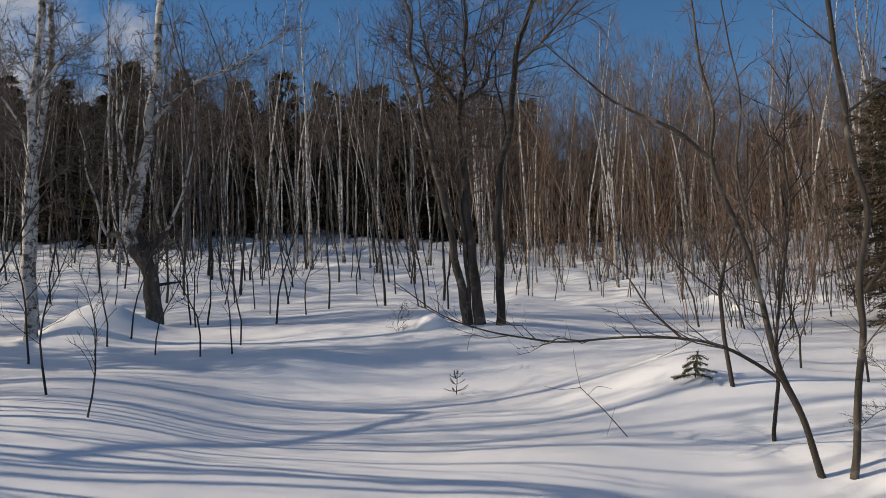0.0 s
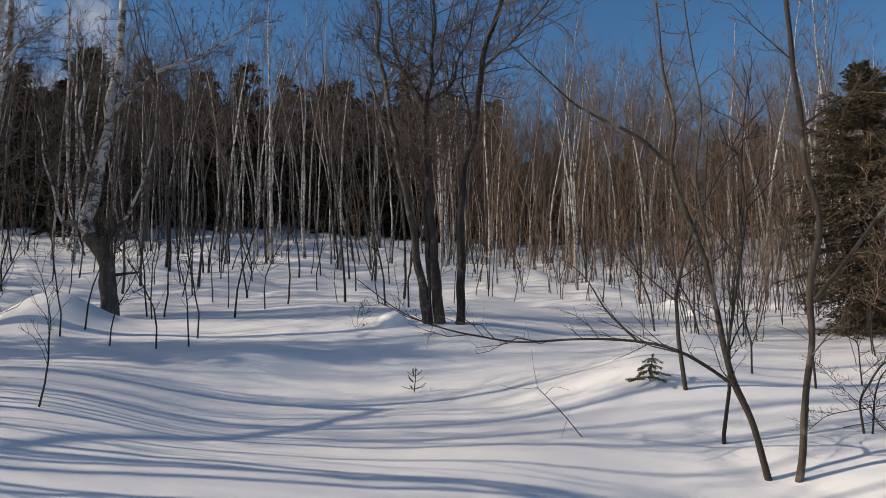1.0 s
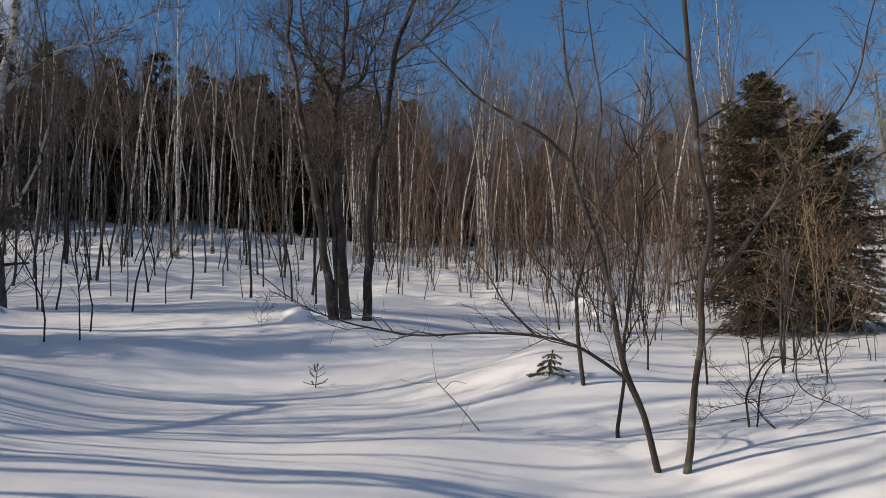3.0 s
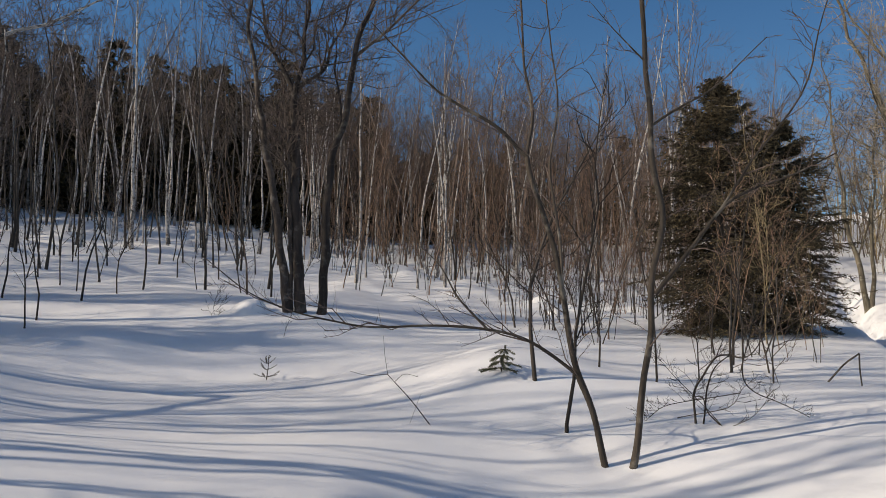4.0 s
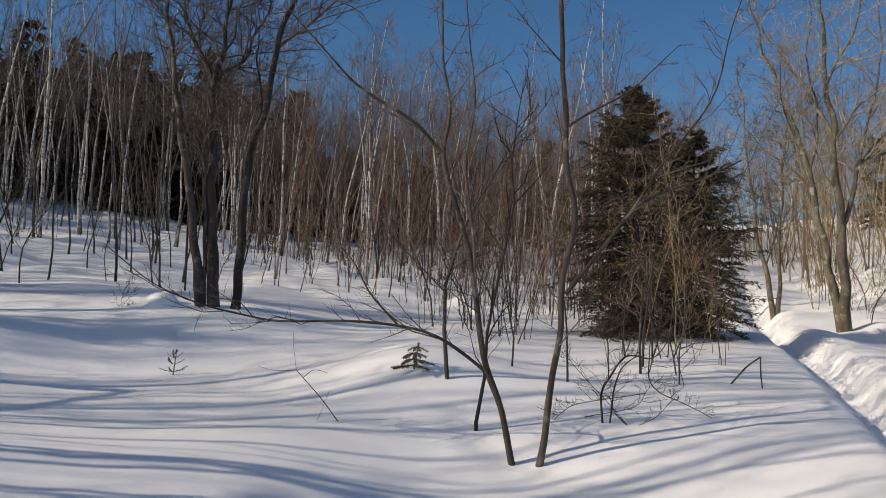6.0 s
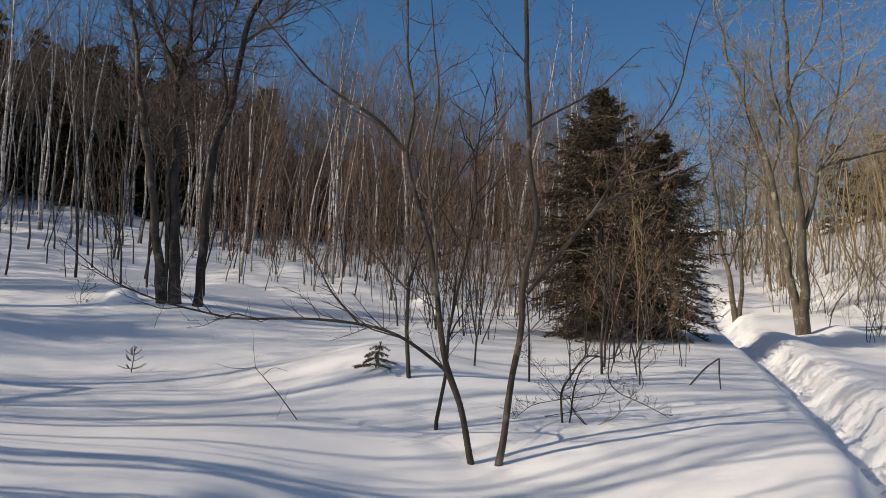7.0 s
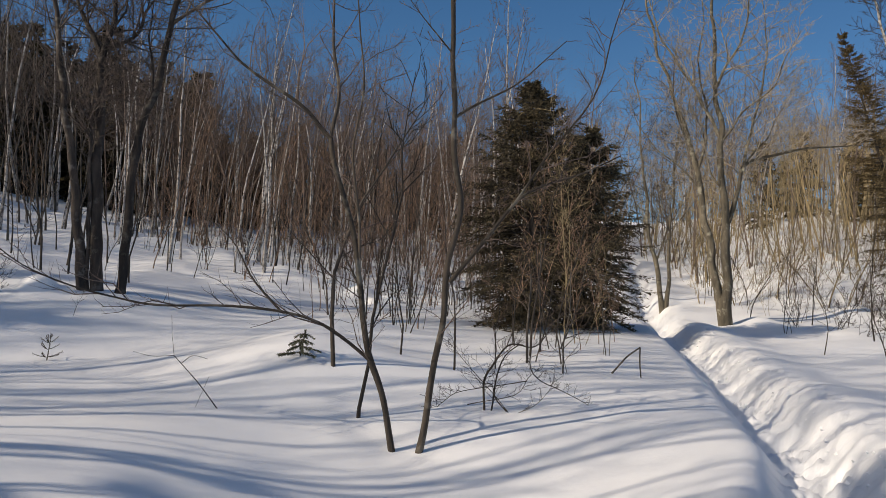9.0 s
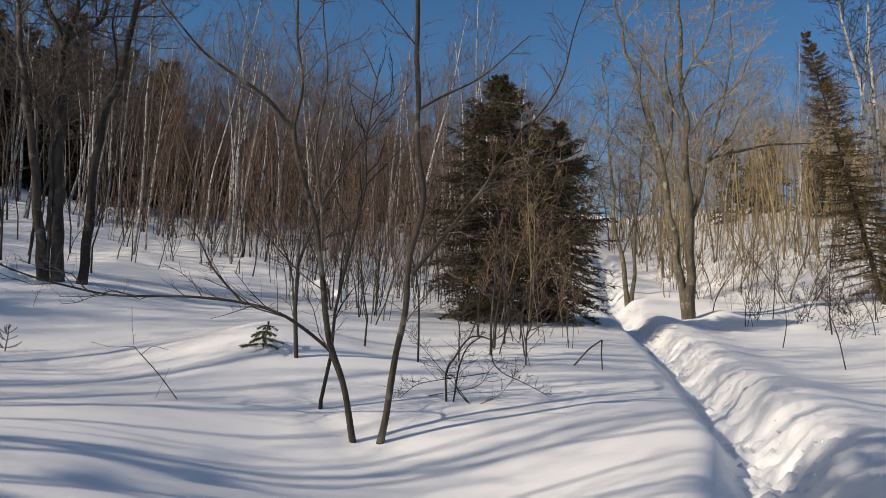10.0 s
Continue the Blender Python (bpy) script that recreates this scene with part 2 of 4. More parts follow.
def smooth_line(pts, steps=4):
    """A curve through the given nodes."""
    p = [Vector(q) for q in pts]
    p = [2 * p[0] - p[1]] + p + [2 * p[-1] - p[-2]]
    out = []
    for i in range(1, len(p) - 2):
        for s in range(steps):
            t = s / steps
            out.append(0.5 * (2 * p[i] + (p[i + 1] - p[i - 1]) * t + (2 * p[i - 1] - 5 * p[i] + 4 * p[i + 1] - p[i + 2]) * t * t
                              + (3 * p[i] - 3 * p[i + 1] + p[i + 2] - p[i - 1]) * t ** 3))
    return out + [p[-2]]


def shoot(rng, start, way, length, rise=0.25, wobble=0.12, steps=4):
    """A wandering twig that bends towards the light."""
    pts, d = [start.copy()], way.normalized()
    for _ in range(steps):
        d = (d + Vector((rng.gauss(0, wobble), rng.gauss(0, wobble), rng.gauss(0, wobble) + rise * 0.3))).normalized()
        pts.append(pts[-1] + d * (length / steps))
    return pts


def aside(rng, way, spread):
    """A way that leaves the given one by about spread radians."""
    u = way.cross(Vector((rng.gauss(0, 1), rng.gauss(0, 1), rng.gauss(0, 1))))
    if u.length < 1e-4:
        u = Vector((1, 0, 0))
    a = spread * rng.uniform(0.7, 1.3)
    return (way.normalized() * math.cos(a) + u.normalized() * math.sin(a)).normalized()


def ramify(tubes, rng, line, r0, r1, count, length, levels, spread=0.8, first=0.2, rise=0.3, sides=3, sizes=(), fat=0.002, far=False):
    """Side shoots along a line, and their own shoots."""
    n = len(line) - 1
    for c in range(count):
        k = first + (1 - first) * (c + rng.random()) / count
        i = min(int(k * n), n - 1)
        f = k * n - i
        p = line[i].lerp(line[i + 1], f)
        way = aside(rng, (line[i + 1] - line[i]), spread)
        if way.z < 0:
            way.z *= -0.6
        here = r0 + (r1 - r0) * k
        ln = length * rng.uniform(0.5, 1.15) * (1.1 - 0.55 * k)
        if levels == 0:
            # the outermost twigs: one bent sliver each
            w = way.cross(Vector((rng.gauss(0, 1), rng.gauss(0, 1), rng.gauss(0, 1)))).normalized() * max(ln * 0.006, fat)
            mid = p + way * (ln * 0.5)
            tip = mid + aside(rng, way, 0.25) * (ln * 0.5) + Vector((0, 0, ln * 0.06))
            m = len(tubes.v)
            if far:
                tubes.v += [tuple(p - w), tuple(p + w), tuple(tip)]
                tubes.f.append((m, m + 1, m + 2))
                continue
            tubes.v += [tuple(p - w), tuple(p + w), tuple(mid + w * 0.7), tuple(mid - w * 0.7), tuple(tip)]
            tubes.f += [(m, m + 1, m + 2, m + 3), (m + 3, m + 2, m + 4)]
            continue
        pts = shoot(rng, p, way, ln, rise, 0.24, 5 if levels > 1 else 3)
        rr = max(min(here * 0.5, ln * 0.011), fat * 1.2)
        end = max(rr * 0.35, fat * 0.8)
        if far and levels == 1:
            w = way.cross(Vector((rng.gauss(0, 1), rng.gauss(0, 1), rng.gauss(0, 1)))).normalized() * rr * 1.3
            m = len(tubes.v)
            tubes.v += [tuple(pts[0] - w), tuple(pts[0] + w), tuple(pts[1] + w), tuple(pts[1] - w), tuple(pts[2] + w * 0.7), tuple(pts[2] - w * 0.7), tuple(pts[3])]
            tubes.f += [(m, m + 1, m + 2, m + 3), (m + 3, m + 2, m + 4, m + 5), (m + 5, m + 4, m + 6)]
        else:
            tubes.tube(pts, [rr + (end - rr) * j / (len(pts) - 1) for j in range(len(pts))], sides, False)
        sub = sizes[0] if sizes else max(2, int(count * 0.45))
        ramify(tubes, rng, pts, rr, end, sub, ln * 0.5, levels - 1, spread * 0.9, 0.2, rise, 3, sizes[1:], fat, far)


def limb_tree(name, base, limbs, mat, seed, label, category, twig_mat=None, twigs=9, twig_length=0.7, levels=2, depth=0.25, sink=0.12, group="", bare=0.5, girth=0.72, fat=0.0042, gnarl=0.02, old=()):
    """A tree of known stems and limbs: each is a mesh, its twigs another."""
    rng = random.Random(seed)
    top = new(name)
    top.location = (base[0], base[1], floor_at(base[0], base[1]))
    fine = Tubes()
    away = Vector((base[0], base[1], 0)).normalized()
    built, stem = [], None
    for n, (r0, r1, pts) in enumerate(limbs):
        rooted = pts[0][2] < 0.3
        sway = rng.uniform(-depth, depth) * (0.25 if rooted else 1.0)
        nodes = [Vector(p) for p in pts]
        zs = nodes[0].z
        span = max((q - nodes[0]).length for q in nodes) or 1
        plain = smooth_line(nodes, 6 if r0 > 0.025 else 4)
        shift = Vector()
        if built and not rooted:
            shift = min(built, key=lambda e: (e[0] - nodes[0]).length)[1]
        nodes = [q + shift + away * (sway * ((q - nodes[0]).length / span) ** 1.5 * min(span, 2.0)) for q in nodes]
        if rooted:
            nodes[0] = nodes[0] + (nodes[0] - nodes[1]).normalized() * (sink + max(zs, 0))
        line = smooth_line(nodes, 6 if r0 > 0.025 else 4)
        for j in range(1, len(line)):
            q = line[j] * 1.7
            ease = min(1.0, j / 4)
            line[j] = line[j] + Vector((noise.noise((q.x, q.y, q.z + seed)), noise.noise((q.x + 9, q.y, q.z + seed)), 0)) * (gnarl * 2.2 * ease)
        built += [(a, b2 - a) for a, b2 in zip(plain[2:], line[2:])]
        m = len(line) - 1
        tb = Tubes()
        radii = []
        for j, q in enumerate(line):
            k = j / m
            r = girth * (r0 + (r1 - r0) * k)
            if rooted:
                r *= 1 + 0.22 * math.exp(-k * 30)
            radii.append(r * (1 + 0.10 * noise.noise((q.x * 5 + seed, q.y * 5, q.z * 4)) + 0.08 * noise.noise((q.x * 14, q.y * 14 + seed, q.z * 13))))
        tb.tube(line, radii, 10 if r0 > 0.03 else 6)
        piece = part("trunk" if rooted or not stem else "branch", tb, GREY_BARK if n in old else mat, top if rooted or not stem else stem)
        if rooted or not stem:
            stem = piece
        reach = sum((a - b2).length for a, b2 in zip(line, line[1:]))
        if reach < 0.6 and r0 > 0.02:
            continue
        ramify(fine, rng, line, r0, r1, max(2, int(twigs * min(1.0, reach / 2.0))), twig_length * min(1.0, 0.25 + reach / 2.5), levels - 1, 0.95, bare if rooted else 0.12, 0.12, 3, (8, 7, 4), fat)
    part("crown", fine, twig_mat or mat, top, kind="stuff")
    return tagged(top, label, category, group)


def young_tree(name, seed, tall, r0, mat, twig_mat, label, category, branches=26, first=0.35, length=1.2, levels=2, lean=0.04, spread=0.55, kinks=0.05, sizes=(6, 5), group="", fat=0.0024, stems=1):
    """A slim whole tree: one stem or a few from one root, ascending branches, fine twigs."""
    rng = random.Random(seed)
    top, fine = new(name), Tubes()
    steps = 12 if tall > 4 else 9
    for n in range(stems):
        high = tall * (1 if n == 0 else rng.uniform(0.55, 0.9))
        tilt = lean if n == 0 else lean + 0.12
        d, p = Vector((rng.gauss(0, tilt), rng.gauss(0, tilt), 1)).normalized(), Vector((rng.gauss(0, 0.05) * n, rng.gauss(0, 0.05) * n, -0.25))
        line = [p.copy()]
        for _ in range(steps):
            d = (d + Vector((rng.gauss(0, kinks), rng.gauss(0, kinks), 0.06))).normalized()
            p = p + d * ((high + 0.25) / steps)
            line.append(p.copy())
        thick = r0 * high / tall
        tb = Tubes()
        tb.tube(line, [max(thick * (1 - 0.85 * j / steps), 0.003) * (1.25 if j == 0 else 1) for j in range(steps + 1)], 7 if tall > 4 else 5)
        part("trunk", tb, mat, top)
        ramify(fine, rng, line, thick, thick * 0.15, max(4, int(branches * high / tall)), length * high / tall, levels - 1, spread, first, 0.45, 3, sizes, fat, tall > 2.3)
    part("crown", fine, twig_mat, top, kind="stuff")
    return tagged(top, label, category, group)


def conifer(name, seed, tall, wide, mat, label, whorls=24, per=7, side=16, needles=8, droop=0.25, low=0.08, lean=(0, 0), trunk_r=0.07, blade=0.05, group="", top_sharp=1.0, skirt=(0.5, 2.2)):
    """A spruce: a stem, whorls of drooping boughs, and needled side twigs."""
    rng = random.Random(seed)
    top = new(name)
    tb, nd = Tubes(), Tubes()
    axis = [Vector((lean[0] * k * tall, lean[1] * k * tall, -0.2 + k * (tall + 0.2))) for k in (0, 0.25, 0.5, 0.75, 1.0)]
    tb.tube(axis, [trunk_r, trunk_r * 0.8, trunk_r * 0.55, trunk_r * 0.3, 0.006], 7)
    boughs = Tubes()
    for wv in range(whorls):
        k = low + (0.985 - low) * (wv + rng.random() * 0.6) / whorls
        root = Vector((lean[0] * k * tall, lean[1] * k * tall, k * tall))
        reach = wide * ((1 - k) ** (0.7 * top_sharp)) * min(1, skirt[0] + k * skirt[1])
        for c in range(max(3, int(per * (0.6 + 0.5 * (1 - k))))):
            a = rng.random() * 2 * math.pi
            ln = max(0.08, reach * rng.uniform(0.55, 1.15))
            out = Vector((math.cos(a), math.sin(a), 0))
            up = 0.45 * k - droop * (1 - k)
            pts = []
            for s in range(5):
                f = s / 4
                pts.append(root + out * (ln * f) + Vector((0, 0, ln * (up * f - droop * f * f * (1 - k) + 0.22 * f ** 3))))
            boughs.tube(pts, [0.012 * ln + 0.003, 0.009 * ln + 0.002, 0.006 * ln + 0.002, 0.003 * ln + 0.001, 0.001], 3, False)
            for t in range(side):
                f = 0.18 + 0.82 * (t + rng.random()) / side
                i = min(int(f * 4), 3)
                q = pts[i].lerp(pts[i + 1], f * 4 - i)
                sgn = 1 if t % 2 else -1
                across = Vector((-out.y, out.x, 0)) * sgn
                d = (across * rng.uniform(0.5, 1.0) + out * rng.uniform(0.5, 1.0) + Vector((0, 0, rng.uniform(-0.55, 0.15)))).normalized()
                tl = ln * 0.34 * (1.15 - f * 0.7) * rng.uniform(0.7, 1.3) + 0.03
                for m in range(needles):
                    g = (m + rng.random()) / needles
                    o = q + d * (tl * g)
                    nv = aside(rng, d, 0.75)
                    size = blade * rng.uniform(0.7, 1.3)
                    w = nv.cross(d).normalized() * (size * 0.16)
                    nd.blade(o - w, o + w, o + nv * size)
                nd.blade(q - Vector((0, 0, 0.004)), q + Vector((0, 0, 0.004)), q + d * tl)
    part("trunk", tb, DARK_BARK, top)
    part("branchwork", boughs, DARK_BARK, top, kind="stuff")
    part("foliage", nd, mat, top, kind="stuff")
    return tagged(top, label, "tree", group)


def stand(ob, x, y, turn=0.0, size=1.0, dz=0.0):
    ob.matrix_basis = pose(x, y, floor_at(x, y) + dz, 0, 0, turn) @ Matrix.Diagonal((size, size, size, 1))
    return ob


def plant(proto, x, y, turn, size, used):
    """Stand the first one itself, and copies after it."""
    if proto.name not in used:
        used.add(proto.name)
        return stand(proto, x, y, turn, size)
    proto_scale = Matrix.Diagonal((size / proto.scale[0],) * 3 + (1,))
    return copy_thing(proto, pose(x, y, floor_at(x, y), 0, 0, turn) @ proto_scale)


# ---- stems and limbs: thickness at both ends, nodes from the root ----
FORKED_BASE = (2.54, 5.47)
FORKED_LOWER = [
    (0.0451, 0.0322, [(-0.08, 0.04, 0), (-0.15, 0.07, 0.34), (-0.25, 0.11, 0.63), (-0.31, 0.13, 0.87), (-0.37, 0.15, 1.19), (-0.43, 0.19, 1.56), (-0.54, 0.23, 1.99), (-0.58, 0.26, 2.18)]),
    (0.0301, 0.0064, [(-0.58, 0.26, 2.18), (-0.82, 0.36, 2.42), (-1.08, 0.46, 2.61), (-1.29, 0.57, 2.79), (-1.53, 0.66, 3.07), (-1.73, 0.75, 3.31)]),
    (0.0279, 0.0064, [(-0.58, 0.26, 2.18), (-0.57, 0.25, 2.6), (-0.63, 0.27, 3.06), (-0.66, 0.29, 3.49), (-0.71, 0.31, 3.93)]),
]
FORKED_MIDDLE = [
    (0.0236, 0.0054, [(-0.37, 0.15, 1.19), (-0.4, 0.18, 1.69), (-0.43, 0.19, 2.15), (-0.4, 0.18, 2.63), (-0.47, 0.21, 3.19), (-0.46, 0.2, 3.75)]),
    (0.026, 0.007, [(-0.24, 0.1, 0.61), (-0.4, 0.17, 0.75), (-0.59, 0.25, 0.87), (-0.82, 0.36, 0.93), (-1.17, 0.51, 0.95), (-1.59, 0.69, 0.93), (-1.85, 0.8, 0.97), (-2.12, 0.92, 1.04), (-2.41, 1.04, 1.17), (-2.72, 1.18, 1.42)]),
    (0.0172, 0.0043, [(-0.82, 0.36, 0.93), (-1.03, 0.44, 1.17), (-1.19, 0.52, 1.43), (-1.46, 0.63, 1.64)]),
]
FORKED_UPPER = [
    (0.0473, 0.0344, [(0.09, -0.04, 0), (0.14, -0.06, 0.35), (0.17, -0.08, 0.59), (0.19, -0.09, 0.89), (0.2, -0.08, 1.12), (0.22, -0.09, 1.35), (0.26, -0.12, 1.68), (0.25, -0.11, 2.08), (0.23, -0.1, 2.46), (0.19, -0.08, 2.86), (0.18, -0.08, 3.39)]),
    (0.0322, 0.0086, [(0.18, -0.08, 3.39), (0.18, -0.08, 3.94), (0.21, -0.09, 4.47)]),
    (0.0322, 0.0075, [(0.23, -0.1, 1.2), (0.41, -0.18, 1.47), (0.62, -0.27, 1.78), (0.79, -0.34, 1.9), (1.05, -0.46, 2), (1.3, -0.56, 2.13)]),
]
FORKED_OUTER = [
    (0.0193, 0.0054, [(0.62, -0.27, 1.78), (0.83, -0.35, 2.13), (1.07, -0.46, 2.53), (1.18, -0.51, 2.93), (1.28, -0.56, 3.26)]),
    (0.0215, 0.0054, [(0.24, -0.1, 2.42), (0.43, -0.19, 2.56), (0.67, -0.29, 2.73), (0.98, -0.42, 3.04)]),
    (0.0129, 0.0032, [(0.19, -0.08, 2.9), (-0.01, -0, 3.14), (-0.2, 0.08, 3.34)]),
]
FORKED_LIMBS = FORKED_LOWER + FORKED_MIDDLE + FORKED_UPPER + FORKED_OUTER
CLUMP_A_BASE = (0.45, 11.45)
CLUMP_A_LOWER = [
    (0.079, 0.0204, [(-0.1, -0, 0), (-0.2, 0.01, 0.64), (-0.33, 0.01, 1.43), (-0.48, 0.02, 2.08), (-0.59, 0.02, 2.74), (-0.69, 0.02, 3.33), (-0.78, 0.02, 4.1), (-0.88, 0.03, 5.17)]),
    (0.0929, 0.0558, [(0.07, 0, -0.01), (0.01, 0, 0.89), (-0.07, -0, 1.69), (-0.12, 0.01, 2.52), (-0.12, 0.01, 3.08)]),
    (0.0465, 0.0112, [(-0.12, 0.01, 3.08), (-0.38, 0.02, 3.61), (-0.58, 0.01, 4.12), (-0.75, 0.02, 5.19)]),
    (0.0465, 0.0112, [(-0.12, 0.01, 3.08), (-0.03, -0, 3.74), (-0.01, -0, 4.53), (-0.01, -0, 5.84)]),
]
CLUMP_A_MIDDLE = [
    (0.0325, 0.0074, [(-0.12, 0.01, 3.16), (0.27, -0.01, 3.49), (0.44, -0.02, 3.95), (0.65, -0.02, 4.7), (0.79, -0.02, 5.75)]),
    (0.0372, 0.0186, [(-0.05, -0, 0), (-0.1, -0, 0.88), (-0.17, 0.01, 1.68), (-0.25, 0.01, 2.51)]),
]
CLUMP_A_LIMBS = CLUMP_A_LOWER + CLUMP_A_MIDDLE
CLUMP_C_BASE = (0.80, 11.35)
CLUMP_C_LIMBS = [
    (0.0765, 0.027, [(0, 0, 0), (0.01, 0, 0.51), (0.02, 0, 1.31), (0.11, -0.01, 2.13), (0.24, -0.01, 2.98), (0.41, -0.03, 3.86), (0.66, -0.04, 4.78), (0.77, -0.05, 5.73)]),
    (0.027, 0.0072, [(0.13, -0.01, 2.22), (0.16, -0.01, 2.89), (0.1, -0.01, 3.66), (0.11, -0.01, 4.74)]),
    (0.027, 0.0072, [(0.35, -0.02, 3.59), (0.8, -0.05, 3.98), (1.22, -0.08, 4.38), (1.47, -0.09, 4.85)]),
]
BIRCH_CROOK_BASE = (-4.51, 12.90)
BIRCH_CROOK_LOWER = [
    (0.1254, 0.1003, [(0, 0, 0), (-0.05, -0.01, 0.54), (-0.14, -0.05, 0.96), (-0.28, -0.09, 1.24)]),
    (0.1003, 0.0502, [(-0.28, -0.09, 1.24), (-0.31, -0.11, 1.54), (-0.23, -0.08, 1.99), (-0.16, -0.06, 2.62), (-0.08, -0.03, 3.17), (0.01, 0.01, 3.94), (0.1, 0.04, 5.13), (0.14, 0.05, 6.35)]),
    (0.0702, 0.0502, [(-0.14, -0.05, 0.96), (-0.04, -0.01, 1.26), (0.13, 0.04, 1.49)]),
    (0.0502, 0.0401, [(-0.25, -0.09, 1.3), (-0.43, -0.15, 1.44), (-0.57, -0.2, 1.44)]),
    (0.0251, 0.012, [(0, 0, 0.61), (0.16, 0.06, 0.65), (0.36, 0.12, 0.68)]),
]
BIRCH_CROOK_MIDDLE = [
    (0.0401, 0.008, [(-0.07, -0.02, 3.22), (0.27, 0.09, 3.71), (0.71, 0.26, 4.13), (1.13, 0.39, 4.39), (1.72, 0.6, 4.87), (2.09, 0.74, 5.31)]),
    (0.0261, 0.008, [(-0.57, -0.2, 1.44), (-0.7, -0.24, 1.8), (-0.85, -0.3, 2.26), (-0.96, -0.33, 3.04)]),
    (0.0281, 0.008, [(0.13, 0.04, 1.49), (0.29, 0.1, 1.8), (0.45, 0.15, 2.24), (0.53, 0.19, 2.96), (0.58, 0.2, 4.04)]),
    (0.0301, 0.008, [(-0.23, -0.08, 1.99), (-0.41, -0.15, 2.66), (-0.44, -0.15, 3.55), (-0.44, -0.15, 4.57)]),
]
BIRCH_CROOK_LIMBS = BIRCH_CROOK_LOWER + BIRCH_CROOK_MIDDLE
BIRCH_TWIN_BASE = (-5.65, 11.3)
BIRCH_TWIN_LIMBS = [
    (0.1, 0.05, [(0, 0, 0), (-0.03, -0.01, 0.76), (-0.07, -0.04, 1.62), (-0.04, -0.02, 2.45), (-0.03, -0.01, 3.31), (0.03, 0.01, 4.22), (0.09, 0.04, 5.35)]),
    (0.03, 0.008, [(-0.04, -0.02, 2.45), (-0.23, -0.11, 3.09), (-0.48, -0.24, 3.54), (-0.76, -0.37, 3.89)]),
    (0.03, 0.008, [(-0.01, -0.01, 3.4), (0.26, 0.13, 3.98), (0.47, 0.23, 4.41)]),
]
BIRCH_BACK_BASE = (-6.84, 13.77)
BIRCH_BACK_LIMBS = [
    (0.11, 0.05, [(0, 0, 0), (-0.04, -0.02, 0.88), (-0.04, -0.02, 2.03), (0, 0, 3.16), (0.15, 0.07, 4.37), (0.18, 0.09, 5.7)]),
    (0.03, 0.008, [(-0.04, -0.02, 2.03), (-0.31, -0.15, 2.78), (-0.47, -0.24, 3.28)]),
]
PATH_A_BASE = (11.81, 12.47)
PATH_A_LOWER = [
    (0.1303, 0.0301, [(-0, 0, 0), (-0.02, 0.02, 1), (-0.04, 0.04, 1.86), (-0.08, 0.08, 2.65), (-0.13, 0.11, 3.55), (-0.21, 0.18, 4.71), (-0.28, 0.25, 5.79), (-0.32, 0.3, 7.28)]),
    (0.0601, 0.012, [(-0.01, 0.01, 2.03), (0.12, -0.12, 2.69), (0.24, -0.22, 3.23), (0.77, -0.7, 3.5), (1.36, -1.24, 3.64), (1.75, -1.59, 3.7)]),
    (0.0401, 0.01, [(0.2, -0.18, 3.07), (0.32, -0.29, 4.06), (0.5, -0.46, 5.16), (0.44, -0.39, 6.33)]),
    (0.0451, 0.01, [(-0.15, 0.13, 3.67), (-0.56, 0.51, 4.77), (-1.06, 0.96, 5.97), (-1.42, 1.28, 7.35)]),
]
PATH_A_MIDDLE = [
    (0.0401, 0.01, [(-0.21, 0.18, 4.71), (0.14, -0.12, 5.7), (0.36, -0.33, 6.82)]),
    (0.0301, 0.008, [(-0.08, 0.08, 2.65), (-0.3, 0.28, 3.2), (-0.42, 0.39, 4), (-0.7, 0.64, 4.9)]),
    (0.0301, 0.008, [(-0.13, 0.11, 3.55), (0.18, -0.15, 4.2), (0.63, -0.57, 4.7), (0.9, -0.82, 5.6)]),
    (0.0251, 0.006, [(0.24, -0.22, 3.23), (0.6, -0.54, 4), (0.94, -0.85, 5)]),
]
PATH_A_LIMBS = PATH_A_LOWER + PATH_A_MIDDLE
PATH_B_BASE = (11.82, 12.61)
PATH_B_LIMBS = [
    (0.12, 0.025, [(0.02, -0.02, 0), (-0.07, 0.06, 0.8), (-0.19, 0.17, 1.46), (-0.34, 0.31, 2.59), (-0.5, 0.45, 3.53), (-0.68, 0.61, 4.39), (-1.01, 0.91, 5.55), (-1.24, 1.12, 7.01)]),
    (0.03, 0.008, [(-0.34, 0.31, 2.59), (-0.62, 0.56, 3.11), (-1.1, 0.99, 3.71), (-1.47, 1.32, 4.61)]),
    (0.025, 0.008, [(-0.5, 0.45, 3.53), (-0.73, 0.66, 4.31), (-0.73, 0.66, 5.41)]),
    (0.04, 0.01, [(-0.42, 0.38, 3.06), (-0.31, 0.27, 4.1), (-0.43, 0.39, 5.43), (-0.35, 0.32, 7.02)]),
]
PATH_C_BASE = (12.86, 15.75)
PATH_C_LIMBS = [
    (0.0979, 0.0118, [(0, 0, 0), (-0.08, 0.07, 0.75), (-0.24, 0.19, 1.69), (-0.36, 0.28, 3.07), (-0.48, 0.38, 4.49), (-0.65, 0.51, 6.12)]),
    (0.0783, 0.0118, [(0.06, -0.04, 0), (0.09, -0.07, 0.63), (0.1, -0.07, 1.41), (0.13, -0.09, 2.19), (0.17, -0.13, 3.37), (0.21, -0.16, 4.9)]),
    (0.0294, 0.0098, [(-0.14, 0.11, 1.16), (0.11, -0.08, 2.37), (0.15, -0.11, 4.02), (0.29, -0.23, 5.56)]),
]
